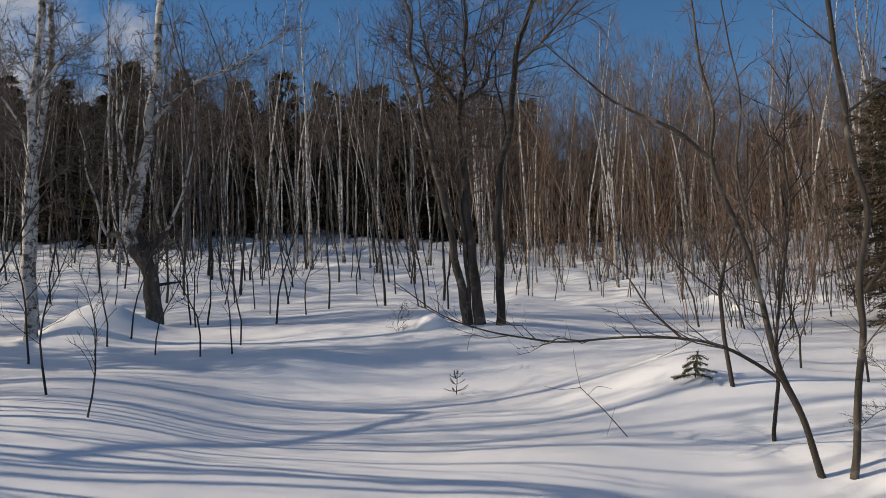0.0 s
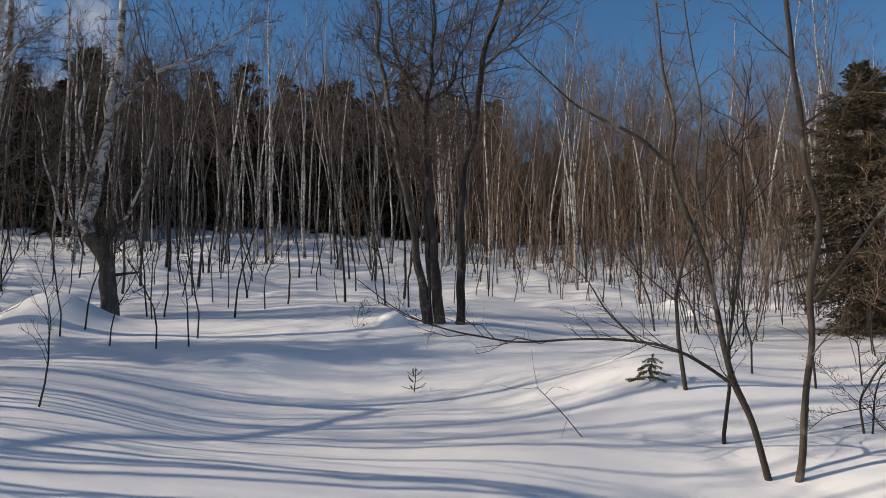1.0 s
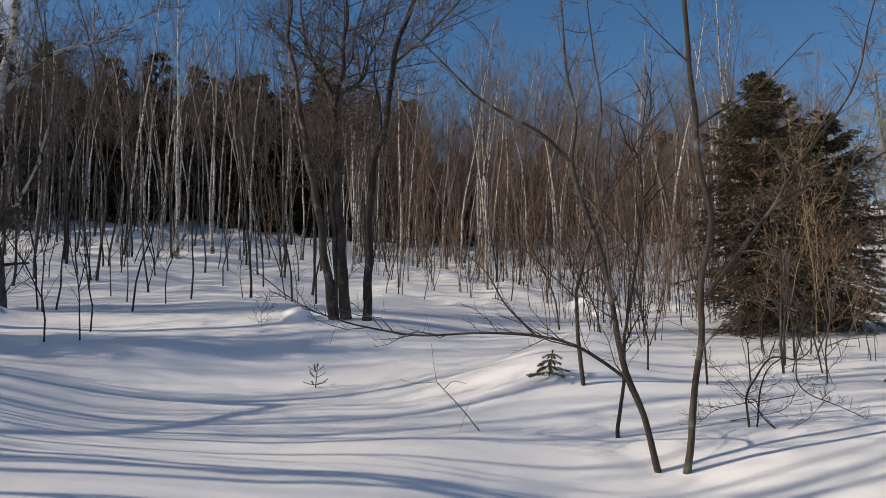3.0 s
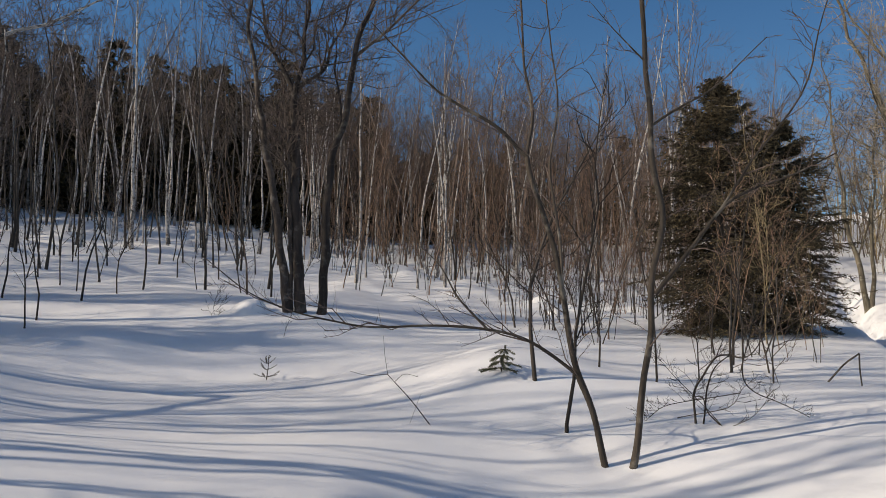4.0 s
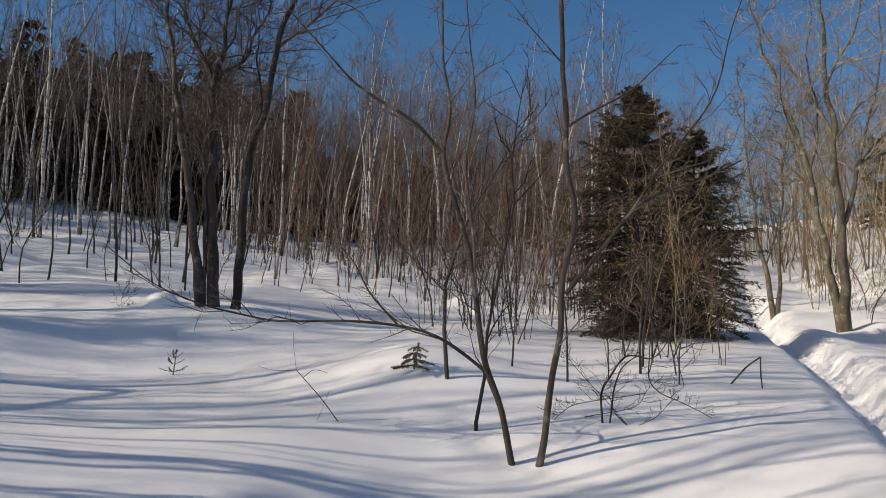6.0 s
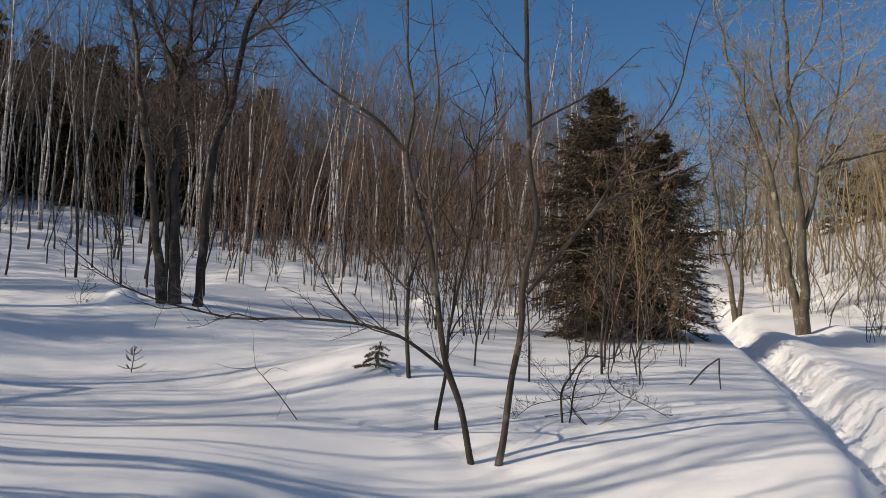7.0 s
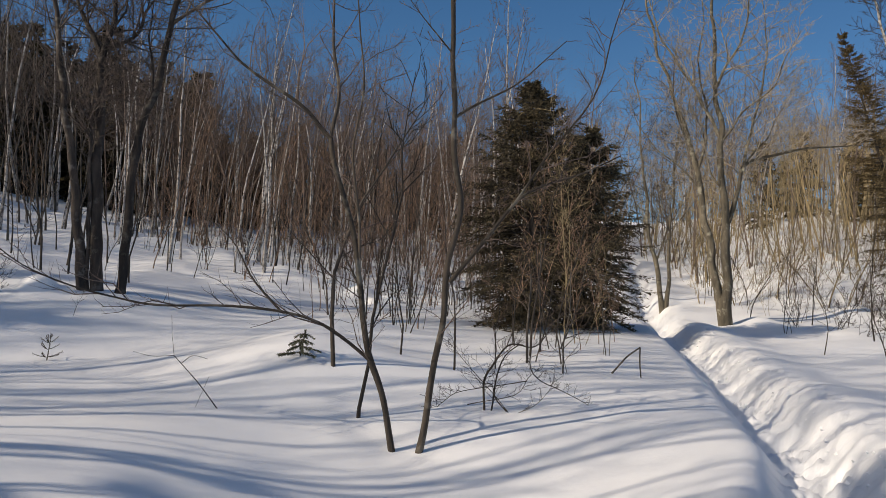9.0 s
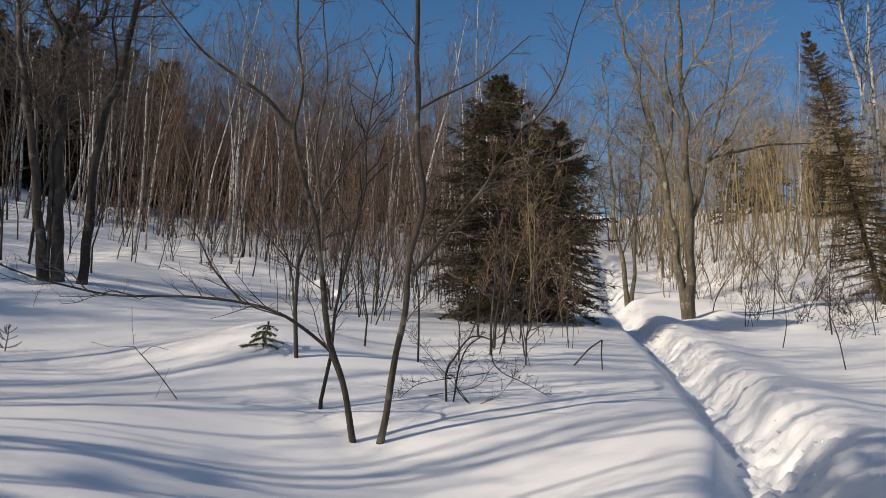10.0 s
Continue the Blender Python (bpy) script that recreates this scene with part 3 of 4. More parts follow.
SPRUCE_BASE = (6.66, 11.02)
SPRUCE2_BASE = (7.75, 11.4)
SPRUCE3_BASE = (17.0, 12.05)
RBIRCH_BASE = (18.19, 12.99)
RBIRCH_LIMBS = [
    (0.08, 0.03, [(0, 0, 0), (-0.11, 0.15, 3.02), (-0.29, 0.4, 4.87), (-0.51, 0.7, 6.44), (-0.65, 0.89, 7.5)]),
    (0.06, 0.03, [(-0.02, 0.02, 1.66), (-0.1, 0.14, 4.15), (-0.22, 0.29, 6.02), (-0.24, 0.33, 7.39)]),
]
SHRUB_BASE = (3.42, 5.9)
SHRUB_LOWER = [
    (0.016, 0.009, [(-0.04, 0.02, 0.04), (-0.04, 0.02, 0.2), (0.03, -0.01, 0.37), (0.1, -0.05, 0.51), (0.18, -0.1, 0.53)]),
    (0.01, 0.005, [(0.18, -0.1, 0.53), (0.27, -0.15, 0.51), (0.35, -0.19, 0.57), (0.43, -0.23, 0.72)]),
    (0.008, 0.004, [(0.1, -0.05, 0.51), (0.12, -0.07, 0.6), (0.13, -0.07, 0.67)]),
    (0.012, 0.007, [(-0.0, 0.0, -0.04), (0.02, -0.01, 0.13), (0.05, -0.03, 0.3), (0.1, -0.05, 0.44), (0.18, -0.1, 0.53)]),
    (0.009, 0.004, [(0.12, -0.07, -0.02), (0.04, -0.02, 0.07), (0.01, -0.01, 0.2), (-0.04, 0.02, 0.21), (-0.01, 0.0, 0.33)]),
]
SHRUB_UPPER = [
    (0.008, 0.004, [(0.27, -0.15, 0.51), (0.27, -0.15, 0.34), (0.33, -0.18, 0.25), (0.45, -0.24, 0.19), (0.56, -0.3, 0.13), (0.64, -0.35, 0.08)]),
    (0.006, 0.003, [(0.01, -0.01, 0.09), (0.14, -0.08, 0.13), (0.24, -0.13, 0.27), (0.33, -0.18, 0.36)]),
    (0.006, 0.003, [(-0.01, 0.01, 0.18), (-0.17, 0.09, 0.14), (-0.29, 0.16, 0.06), (-0.39, 0.21, -0.04)]),
    (0.005, 0.002, [(-0.04, 0.02, 0.2), (-0.19, 0.11, 0.4), (-0.32, 0.17, 0.53)]),
    (0.005, 0.002, [(0.16, -0.09, -0.01), (0.26, -0.14, 0.05), (0.37, -0.2, 0.18), (0.4, -0.22, 0.25)]),
    (0.007, 0.003, [(0.27, -0.15, 0.51), (0.28, -0.15, 0.65), (0.33, -0.18, 0.78), (0.38, -0.2, 0.97)]),
]
SHRUB_LIMBS = SHRUB_LOWER + SHRUB_UPPER
THIN_STEMS = [
    ((4.16, 7.29), [(0.01, 0.004, [(0.0, -0.0, -0.0), (-0.01, 0.0, 0.19), (-0.02, 0.01, 0.38), (-0.09, 0.05, 0.45), (-0.12, 0.06, 0.61)]), (0.006, 0.003, [(-0.02, 0.01, 0.38), (0.01, -0.01, 0.53), (0.0, -0.0, 0.73)])]),
    ((4.71, 7.64), [(0.02, 0.012, [(-0.0, 0.0, -0.0), (-0.0, 0.0, 0.22), (-0.0, 0.0, 0.58), (-0.02, 0.01, 0.94)])]),
    ((4.85, 7.7), [(0.01, 0.005, [(0.0, -0.0, 0.0), (0.04, -0.02, 0.27), (0.11, -0.06, 0.58), (0.15, -0.09, 0.92)])]),
    ((4.75, 6.99), [(0.012, 0.007, [(-0.0, 0.0, -0.0), (0.01, -0.01, 0.29), (0.04, -0.02, 0.62), (0.04, -0.03, 0.99)]), (0.006, 0.003, [(0.01, -0.0, 0.15), (0.03, -0.02, 0.03), (0.04, -0.02, -0.09)])]),
]
STICK_BASE = (5.53, 6.76)
STICK_LIMBS = [
    (0.0114, 0.0093, [(-0.24, 0.18, 0.03), (-0.14, 0.1, 0.18), (-0.01, 0.01, 0.3)]),
    (0.0093, 0.0072, [(-0.01, 0.01, 0.3), (0, 0, 0.12), (0, 0, -0.07)]),
]
TWIG_BASE = (1.36, 6.27)
TWIG_LIMBS = [
    (0.0089, 0.0056, [(0, 0, 0), (-0.15, 0.03, 0.18), (-0.31, 0.06, 0.37)]),
    (0.0045, 0.0022, [(-0.31, 0.06, 0.37), (-0.45, 0.08, 0.36), (-0.58, 0.11, 0.39)]),
    (0.0045, 0.0022, [(-0.26, 0.06, 0.31), (-0.18, 0.04, 0.37), (-0.08, 0.02, 0.35)]),
    (0.0033, 0.0022, [(-0.31, 0.06, 0.37), (-0.32, 0.06, 0.51), (-0.34, 0.06, 0.66)]),
    (0.0033, 0.0017, [(-0.11, 0.02, 0.13), (-0.08, 0.02, 0.22)]),
]
SIDE_BASE = (-7.2, 8.0)
SIDE_LIMBS = [
    (0.085, 0.03, [(0.0, 0.0, 0.0), (0.02, 0.03, 1.1), (0.0, 0.0, 2.85), (0.05, 0.06, 3.9), (0.0, 0.1, 5.5), (0.08, 0.0, 8.2)]),
    (0.068, 0.036, [(0.0, 0.0, 2.85), (0.4, -0.35, 3.0), (0.25, -1.0, 2.85), (0.1, -1.9, 2.62), (0.0, -2.7, 2.45), (-0.15, -3.4, 2.3)]),
    (0.025, 0.010, [(0.25, -1.0, 2.85), (0.4, -0.7, 3.3), (0.5, -0.8, 4.1)]),
    (0.030, 0.010, [(0.05, 0.06, 3.9), (0.3, 0.5, 4.6), (0.4, 0.9, 5.6)]),
]
SAPS_LEFT = [(-2.54, 5.88), (-3.26, 6.89), (-4.91, 9.76), (-4.47, 10.97), (-4.29, 11.3), (-3.67, 10.49), (-3.07, 10.35), (-2.68, 10.44), (-2.75, 11.15), (-2.61, 12.84), (-3.13, 16.5), (-2.31, 14.17), (-5.24, 19.61), (-1.94, 18.86), (-1, 17.98), (-0.41, 15.08), (2.07, 22.58), (-4.52, 20.87), (-8.02, 19.11), (-6.1, 17.81), (-7.05, 22.14)]
SAPS_MID = [(2.48, 6.91), (2.39, 6.09), (3.25, 7.55), (3.82, 12.18), (4.92, 12.48), (3.79, 10.25), (3.63, 7.11), (5, 8.12), (5.25, 8.29), (5.08, 7.54)]
SAPS_RIGHT = [(8.74, 6.51), (9.61, 8.25), (11.92, 9.3), (15.9, 15.16), (15.09, 15.31), (17.72, 15.74)]


# ---- trees and shrubs that stand alone ----
limb_tree("forked_alder", FORKED_BASE, FORKED_LIMBS, ALDER_BARK, 3, "young two-stemmed grey alder rising in a V from the snow", "tree", TWIG_BARK, twigs=20, twig_length=0.6, levels=2, depth=0.3, fat=0.0021, girth=0.52, bare=0.25, gnarl=0.022)
limb_tree("maple_clump", CLUMP_A_BASE, CLUMP_A_LIMBS, MAPLE_BARK, 5, "three dark-barked bare trunks growing together from one root", "tree", HAZE_BARK, twigs=26, twig_length=1.5, levels=3, depth=0.6, girth=0.88, bare=0.66, fat=0.0028, gnarl=0.045)
limb_tree("leaning_maple", CLUMP_C_BASE, CLUMP_C_LIMBS, MAPLE_BARK, 8, "single dark bare trunk leaning away from the clump beside it", "tree", HAZE_BARK, twigs=25, twig_length=1.4, levels=3, depth=0.6, girth=0.88, bare=0.66, fat=0.0028, gnarl=0.045)
limb_tree("crooked_birch", BIRCH_CROOK_BASE, BIRCH_CROOK_LIMBS, BIRCH, 11, "old white birch with a broken crotch and snapped stubs", "tree", HAZE_BARK, twigs=30, twig_length=1.2, levels=3, depth=0.5, girth=1.1, fat=0.003, gnarl=0.045, old=(0, 2, 3, 4))
limb_tree("white_birch", BIRCH_TWIN_BASE, BIRCH_TWIN_LIMBS, BIRCH, 13, "tall white birch with black marks and fine hanging twigs", "tree", HAZE_BARK, twigs=36, twig_length=1.3, levels=3, depth=0.5, girth=0.85, bare=0.3, fat=0.003, gnarl=0.022)
limb_tree("white_birch", BIRCH_BACK_BASE, BIRCH_BACK_LIMBS, BIRCH, 17, "white birch with peeling bark behind another birch", "tree", HAZE_BARK, twigs=36, twig_length=1.2, levels=3, depth=0.5, girth=0.85, bare=0.3, fat=0.003, gnarl=0.022)
limb_tree("aspen", PATH_A_BASE, PATH_A_LIMBS, PALE_BARK, 19, "sunlit bare aspen with a long side limb beside the path", "tree", LIT_TWIGS, twigs=17, twig_length=1.5, levels=3, depth=0.6, fat=0.0033, girth=0.8, gnarl=0.05)
limb_tree("aspen", PATH_B_BASE, PATH_B_LIMBS, PALE_BARK, 23, "sunlit bare aspen leaning over the snow path", "tree", LIT_TWIGS, twigs=17, twig_length=1.5, levels=3, depth=0.6, fat=0.0033, girth=0.8, gnarl=0.05)
limb_tree("aspen", PATH_C_BASE, PATH_C_LIMBS, PALE_BARK, 29, "slender sunlit aspen on the far side of the path", "tree", GREY_BARK, twigs=22, twig_length=1.4, levels=3, depth=0.6, fat=0.003, girth=0.74, gnarl=0.05)
limb_tree("white_birch", RBIRCH_BASE, RBIRCH_LIMBS, BIRCH, 31, "bright white birch leaning out of the thicket", "tree", GREY_BARK, twigs=28, twig_length=1.5, levels=3, depth=0.5)
limb_tree("bramble_shrub", SHRUB_BASE, SHRUB_LIMBS, DARK_BARK, 37, "small gnarled black shrub half buried in snow", "shrub", DARK_BARK, twigs=46, twig_length=0.42, levels=2, depth=0.2, fat=0.0013, girth=0.62, gnarl=0.03, bare=0.2)
for n, (place, limbs) in enumerate(THIN_STEMS):
    limb_tree("sapling", place, limbs, (DARK_BARK, GREY_BARK, ALDER_BARK, GREY_BARK)[n], 90 + n, ("crooked dark sapling growing through the bramble", "straight grey sapling with pale bark beside the bramble", "thin brown sapling leaning over the bramble", "slim grey sapling with a drooping side shoot")[n], "sapling", TWIG_BARK, twigs=28, twig_length=0.75, levels=2, depth=0.1, fat=0.0016, girth=0.75, gnarl=0.015, bare=0.15)
limb_tree("bent_stick", STICK_BASE, STICK_LIMBS, GREY_BARK, 41, "snapped thin stem bent over in a sharp angle", "stick", GREY_BARK, twigs=1, twig_length=0.08, levels=1, depth=0.0, fat=0.0012, girth=0.9)
limb_tree("leaning_twig", TWIG_BASE, TWIG_LIMBS, DARK_BARK, 43, "thin leaning twig with a forked tip in the snow", "stick", DARK_BARK, twigs=3, twig_length=0.12, levels=1, depth=0.1, fat=0.001, girth=0.55)

limb_tree("aspen", SIDE_BASE, SIDE_LIMBS, GREY_BARK, 67, "grey bare aspen with one low crooked limb", "tree", TWIG_BARK, twigs=12, twig_length=1.2, levels=2, depth=0.0, girth=1.0, fat=0.003)

big_spruce = conifer("spruce", 47, 3.85, 1.78, NEEDLES, "dense dark green spruce standing in deep snow", 40, 9, 22, 12, 0.42, 0.06, (-0.03, 0.02), 0.07, 0.05, top_sharp=1.0, skirt=(0.30, 2.3))
stand(big_spruce, *SPRUCE_BASE)
second = conifer("spruce", 48, 3.3, 1.55, NEEDLES, "smaller dark spruce grown into a bigger one", 36, 9, 20, 11, 0.42, 0.06, (0.02, -0.02), 0.06, 0.05, top_sharp=1.0, skirt=(0.32, 2.2))
stand(second, *SPRUCE2_BASE)
brown = conifer("olive_spruce", 53, 6.5, 1.4, OLIVE_NEEDLES, "tall thin olive brown spruce leaning beside the clearing", 58, 8, 18, 9, 0.3, 0.05, (-0.16, 0.22), 0.06, 0.036, top_sharp=1.2)
stand(brown, *SPRUCE3_BASE)


def tiny_conifer(name, x, y, tall, seed, tiers, rise, lean, mat, needle, thick, label):
    """A few shoots in tiers set round with short needles, upright or drooping."""
    g = random.Random(seed)
    top, wood, nd = new(name), Tubes(), Tubes()
    stem = [Vector((lean * k * k * tall + 0.012 * math.sin(3 * k), 0.01 * k, -0.08 + k * (tall + 0.08))) for k in (0, 0.3, 0.6, 1.0)]
    wood.tube(stem, [0.007, 0.006, 0.004, 0.002], 5)
    shoots = [stem]
    for k, count, ln in tiers:
        for c in range(count):
            a = 6.28 * (c + g.uniform(-0.3, 0.3)) / count + 9 * k
            root, up = Vector((lean * k * k * tall, 0, k * tall)), rise * (0.2 + k)
            out = Vector((math.cos(a), math.sin(a), 0))
            length = ln * g.uniform(0.7, 1.2)
            pts = [root + (out * f + Vector((0, 0, up * f * (0.4 + 0.7 * f)))) * length for f in (0, 0.4, 0.75, 1.0)]
            wood.tube(pts, [0.003, 0.0025, 0.002, 0.001], 4)
            shoots.append(pts)
    for pts in shoots:
        way = (pts[-1] - pts[0]).normalized()
        for _ in range(int((pts[-1] - pts[0]).length * thick)):
            f = 3 * (0.12 + 0.87 * g.random()) if pts is not stem else 3 * (0.45 + 0.54 * g.random())
            q = pts[int(f)].lerp(pts[int(f) + 1], f - int(f))
            nv = aside(g, way, 0.8)
            w = nv.cross(way).normalized() * (needle * 0.1)
            nd.blade(q - w, q + w, q + nv * needle * g.uniform(0.8, 1.3))
    part("trunk", wood, DARK_BARK, top)
    part("foliage", nd, mat, top, kind="stuff")
    stand(top, x, y)
    return tagged(top, label, "tree")


tiny_conifer("spruce_seedling", 0.11, 8.71, 0.25, 59, ((0.12, 4, 0.17), (0.42, 3, 0.11), (0.66, 4, 0.09), (0.84, 2, 0.05)), 0.75, 0.1, NEEDLES, 0.017, 460, "tiny spruce seedling poking out of the snow")
tiny_conifer("young_fir", 2.17, 7.2, 0.23, 64, ((0.15, 5, 0.17), (0.4, 5, 0.17), (0.65, 5, 0.14), (0.88, 4, 0.09)), -0.4, 0.2, FIR_NEEDLES, 0.026, 1100, "small pale green fir weighed down by snow")

# ---- saplings ----
used = set()
rng = random.Random(71)
DARK_SAPS = [young_tree("sapling", 100 + k, 1.9 + 0.28 * k, 0.013 + 0.0015 * k, DARK_BARK, DARK_BARK, "thin dark bare sapling standing in snow", "sapling", 17, 0.3, 0.6, 2, 0.09, 0.62, 0.13, (4, 3), fat=0.0028, group="dark saplings in the clearing") for k in range(5)]
for n, (x, y) in enumerate(SAPS_LEFT + SAPS_MID):
    r = math.hypot(x, y) / 1.465
    plant(DARK_SAPS[n % 5], x, y, rng.uniform(0, 360), 1.6 if (x, y) == SAPS_MID[0] else 1.15 if (x, y) == SAPS_MID[1] else (0.45 + 0.05 * r) * rng.uniform(0.8, 1.2) if r < 9 else rng.uniform(0.9, 1.3), used)
plant(DARK_SAPS[0], 0.29, 10.22, 40, 0.24, used)
for n, (x, y) in enumerate(SAPS_RIGHT):
    plant(DARK_SAPS[n % 5], x, y, rng.uniform(0, 360), rng.uniform(0.5, 0.9), used)


def scatter(protos, count, az0, az1, r0, r1, s0, s1, seed, power=1.0, keep_off=1.3):
    """Trees strewn over a sector, clear of the path."""
    g = random.Random(seed)
    done = 0
    while done < count:
        a, r = radians(g.uniform(az0, az1)), r0 + (r1 - r0) * g.random() ** power
        x, y = r * math.sin(a), r * math.cos(a)
        turn, size, pick = g.uniform(0, 360), g.uniform(s0, s1), g.randrange(len(protos))
        if abs(float(trench_side(np.array([x]), np.array([y]))[0])) < keep_off:
            continue
        plant(protos[pick], x, y, turn, size, used)
        done += 1


RED_SAPS = [young_tree("thicket_sapling", 200 + k, 3.2 + 0.5 * k, 0.009 + 0.0014 * k, (RED_BARK, DARK_BARK, GREY_BARK)[k % 3], RED_BARK, "slim reddish brown sapling in a dense thicket", "sapling", 15, 0.18, 0.9, 3, 0.09, 0.7, 0.11, (4, 3), fat=0.0023, group="reddish thicket saplings", stems=1 + k % 3) for k in range(6)]
TAN_SAPS = [young_tree("sunlit_sapling", 300 + k, 2.4 + 0.6 * k, 0.008 + 0.0018 * k, (TAN_BARK, PALE_BARK)[k % 2], TAN_BARK, "thin sunlit tan sapling beside the path", "sapling", 15, 0.15, 0.95, 3, 0.12, 0.8, 0.13, (4, 3), fat=0.0023, group="sunlit saplings along the path", stems=1 + (k + 1) % 3) for k in range(5)]
BIRCHES = [young_tree("forest_birch", 400 + k, 7.0 + 0.6 * k, 0.034 + 0.006 * k, BIRCH, HAZE_BARK, "slender white-stemmed birch in the leafless wood", "tree", 26, 0.58, 1.5, 3, 0.10, 0.65, 0.06, (5, 4), group="birches of the wood", fat=0.003) for k in range(6)]
GREYS = [young_tree("forest_aspen", 500 + k, 6.5 + 0.7 * k, 0.026 + 0.004 * k, GREY_BARK, HAZE_BARK, "slender grey bare tree in the leafless wood", "tree", 27, 0.48, 1.6, 3, 0.11, 0.7, 0.08, (5, 4), group="grey trees of the wood", fat=0.003) for k in range(4)]
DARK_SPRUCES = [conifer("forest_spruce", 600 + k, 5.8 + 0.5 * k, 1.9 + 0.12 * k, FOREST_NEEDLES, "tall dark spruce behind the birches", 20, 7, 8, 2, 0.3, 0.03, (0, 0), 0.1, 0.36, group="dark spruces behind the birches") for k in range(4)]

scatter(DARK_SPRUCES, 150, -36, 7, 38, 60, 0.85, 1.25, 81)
# small spruces added behind the thicket, to darken its depth and close bright gaps
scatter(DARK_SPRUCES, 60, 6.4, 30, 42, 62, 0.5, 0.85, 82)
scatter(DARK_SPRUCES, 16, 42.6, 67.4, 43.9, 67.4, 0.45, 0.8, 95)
plant(DARK_SPRUCES[0], 33.8, 31.2, 30, 0.8, used)
plant(DARK_SPRUCES[3], 31.5, 31.6, 80, 0.62, used)
plant(DARK_SPRUCES[1], -12.12, 31.46, 40, 1.2, used)
plant(DARK_SPRUCES[2], -15.53, 34.66, 10, 0.9, used)
scatter(BIRCHES, 125, -34.1, 4, 23.4, 42.5, 0.65, 1.05, 83)
scatter(BIRCHES, 85, 2.1, 31.2, 19, 38, 0.55, 0.9, 96)
scatter(GREYS, 85, -34.1, 5, 22, 42.5, 0.65, 1.05, 84)
scatter(GREYS, 75, 2.1, 31, 20.5, 42.5, 0.55, 0.9, 97)
scatter(BIRCHES, 24, 21.3, 42.6, 23.4, 43.9, 0.5, 0.8, 85)
scatter(RED_SAPS, 105, 4, 31.2, 16.5, 34, 0.55, 1.0, 86)
scatter(RED_SAPS, 20, 15.6, 26.3, 10.3, 16.1, 0.45, 0.72, 112)
scatter(RED_SAPS, 34, 17, 32.7, 13.9, 23.4, 0.4, 0.7, 98)
scatter(RED_SAPS, 45, -32, 6.4, 22, 41, 0.5, 0.9, 87)
scatter(TAN_SAPS, 105, 31.2, 61.1, 21.2, 43.9, 0.7, 1.2, 88)
scatter(TAN_SAPS, 34, 35.5, 60, 18.5, 28, 0.6, 1.1, 129, 1.0, 1.5)
scatter(DARK_SAPS, 10, 38, 58, 15.5, 24, 0.45, 0.8, 130, 1.0, 1.6)
scatter(RED_SAPS, 9, 42.6, 54, 15.4, 20.5, 0.3, 0.55, 91, 1.0, 1.6)
scatter(GREYS, 50, 31.2, 65.3, 26.4, 58.6, 0.5, 0.8, 89)
scatter(BIRCHES, 30, 31.2, 65.3, 26.4, 58.6, 0.45, 0.75, 93)
scatter(BIRCHES, 12, 42.6, 59.6, 24.9, 41, 0.7, 1.0, 115)
scatter(GREYS, 30, 3.5, 31.9, 38.1, 58.6, 0.5, 0.8, 94)


def far_wood(name, label, mat, count, az0, az1, r0, r1, low, high, seed, sprays=90, girth=0.02, spread=0.35):
    """Bare trees too many and too fine to count, as one mesh."""
    g, tb = random.Random(seed), Tubes()
    for _ in range(count):
        a, r = radians(g.uniform(az0, az1)), g.uniform(r0, r1)
        x, y = r * math.sin(a), r * math.cos(a)
        if abs(float(trench_side(np.array([x]), np.array([y]))[0])) < 1.5:
            continue
        tall = g.uniform(low, high)
        p, d = Vector((x, y, float(slope(x, y)) - 0.5)), Vector((g.gauss(0, 0.10), g.gauss(0, 0.10), 1)).normalized()
        line = [p]
        for _s in range(5):
            d = (d + Vector((g.gauss(0, 0.09), g.gauss(0, 0.09), 0.06))).normalized()
            line.append(line[-1] + d * ((tall + 0.5) / 5))
        th = girth * tall * g.uniform(0.18, 0.34)
        tb.tube(line, [th, th * 0.85, th * 0.7, th * 0.5, th * 0.3, 0.003], 3, False)
        for _b in range(12):
            k = g.uniform(0.5, 0.97) * 5
            i = min(int(k), 4)
            root = line[i].lerp(line[i + 1], k - i)
            pts = shoot(g, root, aside(g, line[i + 1] - line[i], 0.85), tall * 0.26 * (1.25 - k / 5), 0.4, 0.2, 3)
            w = Vector((g.gauss(0, 1), g.gauss(0, 1), g.gauss(0, 0.3))).normalized() * 0.005
            m = len(tb.v)
            tb.v += [tuple(pts[0] - w), tuple(pts[0] + w), tuple(pts[1] + w), tuple(pts[1] - w), tuple(pts[2] + w * 0.6), tuple(pts[2] - w * 0.6), tuple(pts[3])]
            tb.f += [(m, m + 1, m + 2, m + 3), (m + 3, m + 2, m + 4, m + 5), (m + 5, m + 4, m + 6)]
            for _t in range(sprays // 12):
                q = pts[g.randrange(3)].lerp(pts[3], g.random())
                way = aside(g, pts[3] - pts[0], 0.7)
                ln = tall * g.uniform(0.05, 0.11)
                v = way.cross(Vector((g.gauss(0, 1), g.gauss(0, 1), g.gauss(0, 1)))).normalized() * 0.0034
                tb.blade(q - v, q + v, q + way * ln + Vector((0, 0, ln * 0.2)))
    me = bpy.data.meshes.new(name)
    me.from_pydata(tb.v, [], tb.f)
    me.materials.append(mat)
    tagged(new(name, me), label, "wood", kind="stuff")


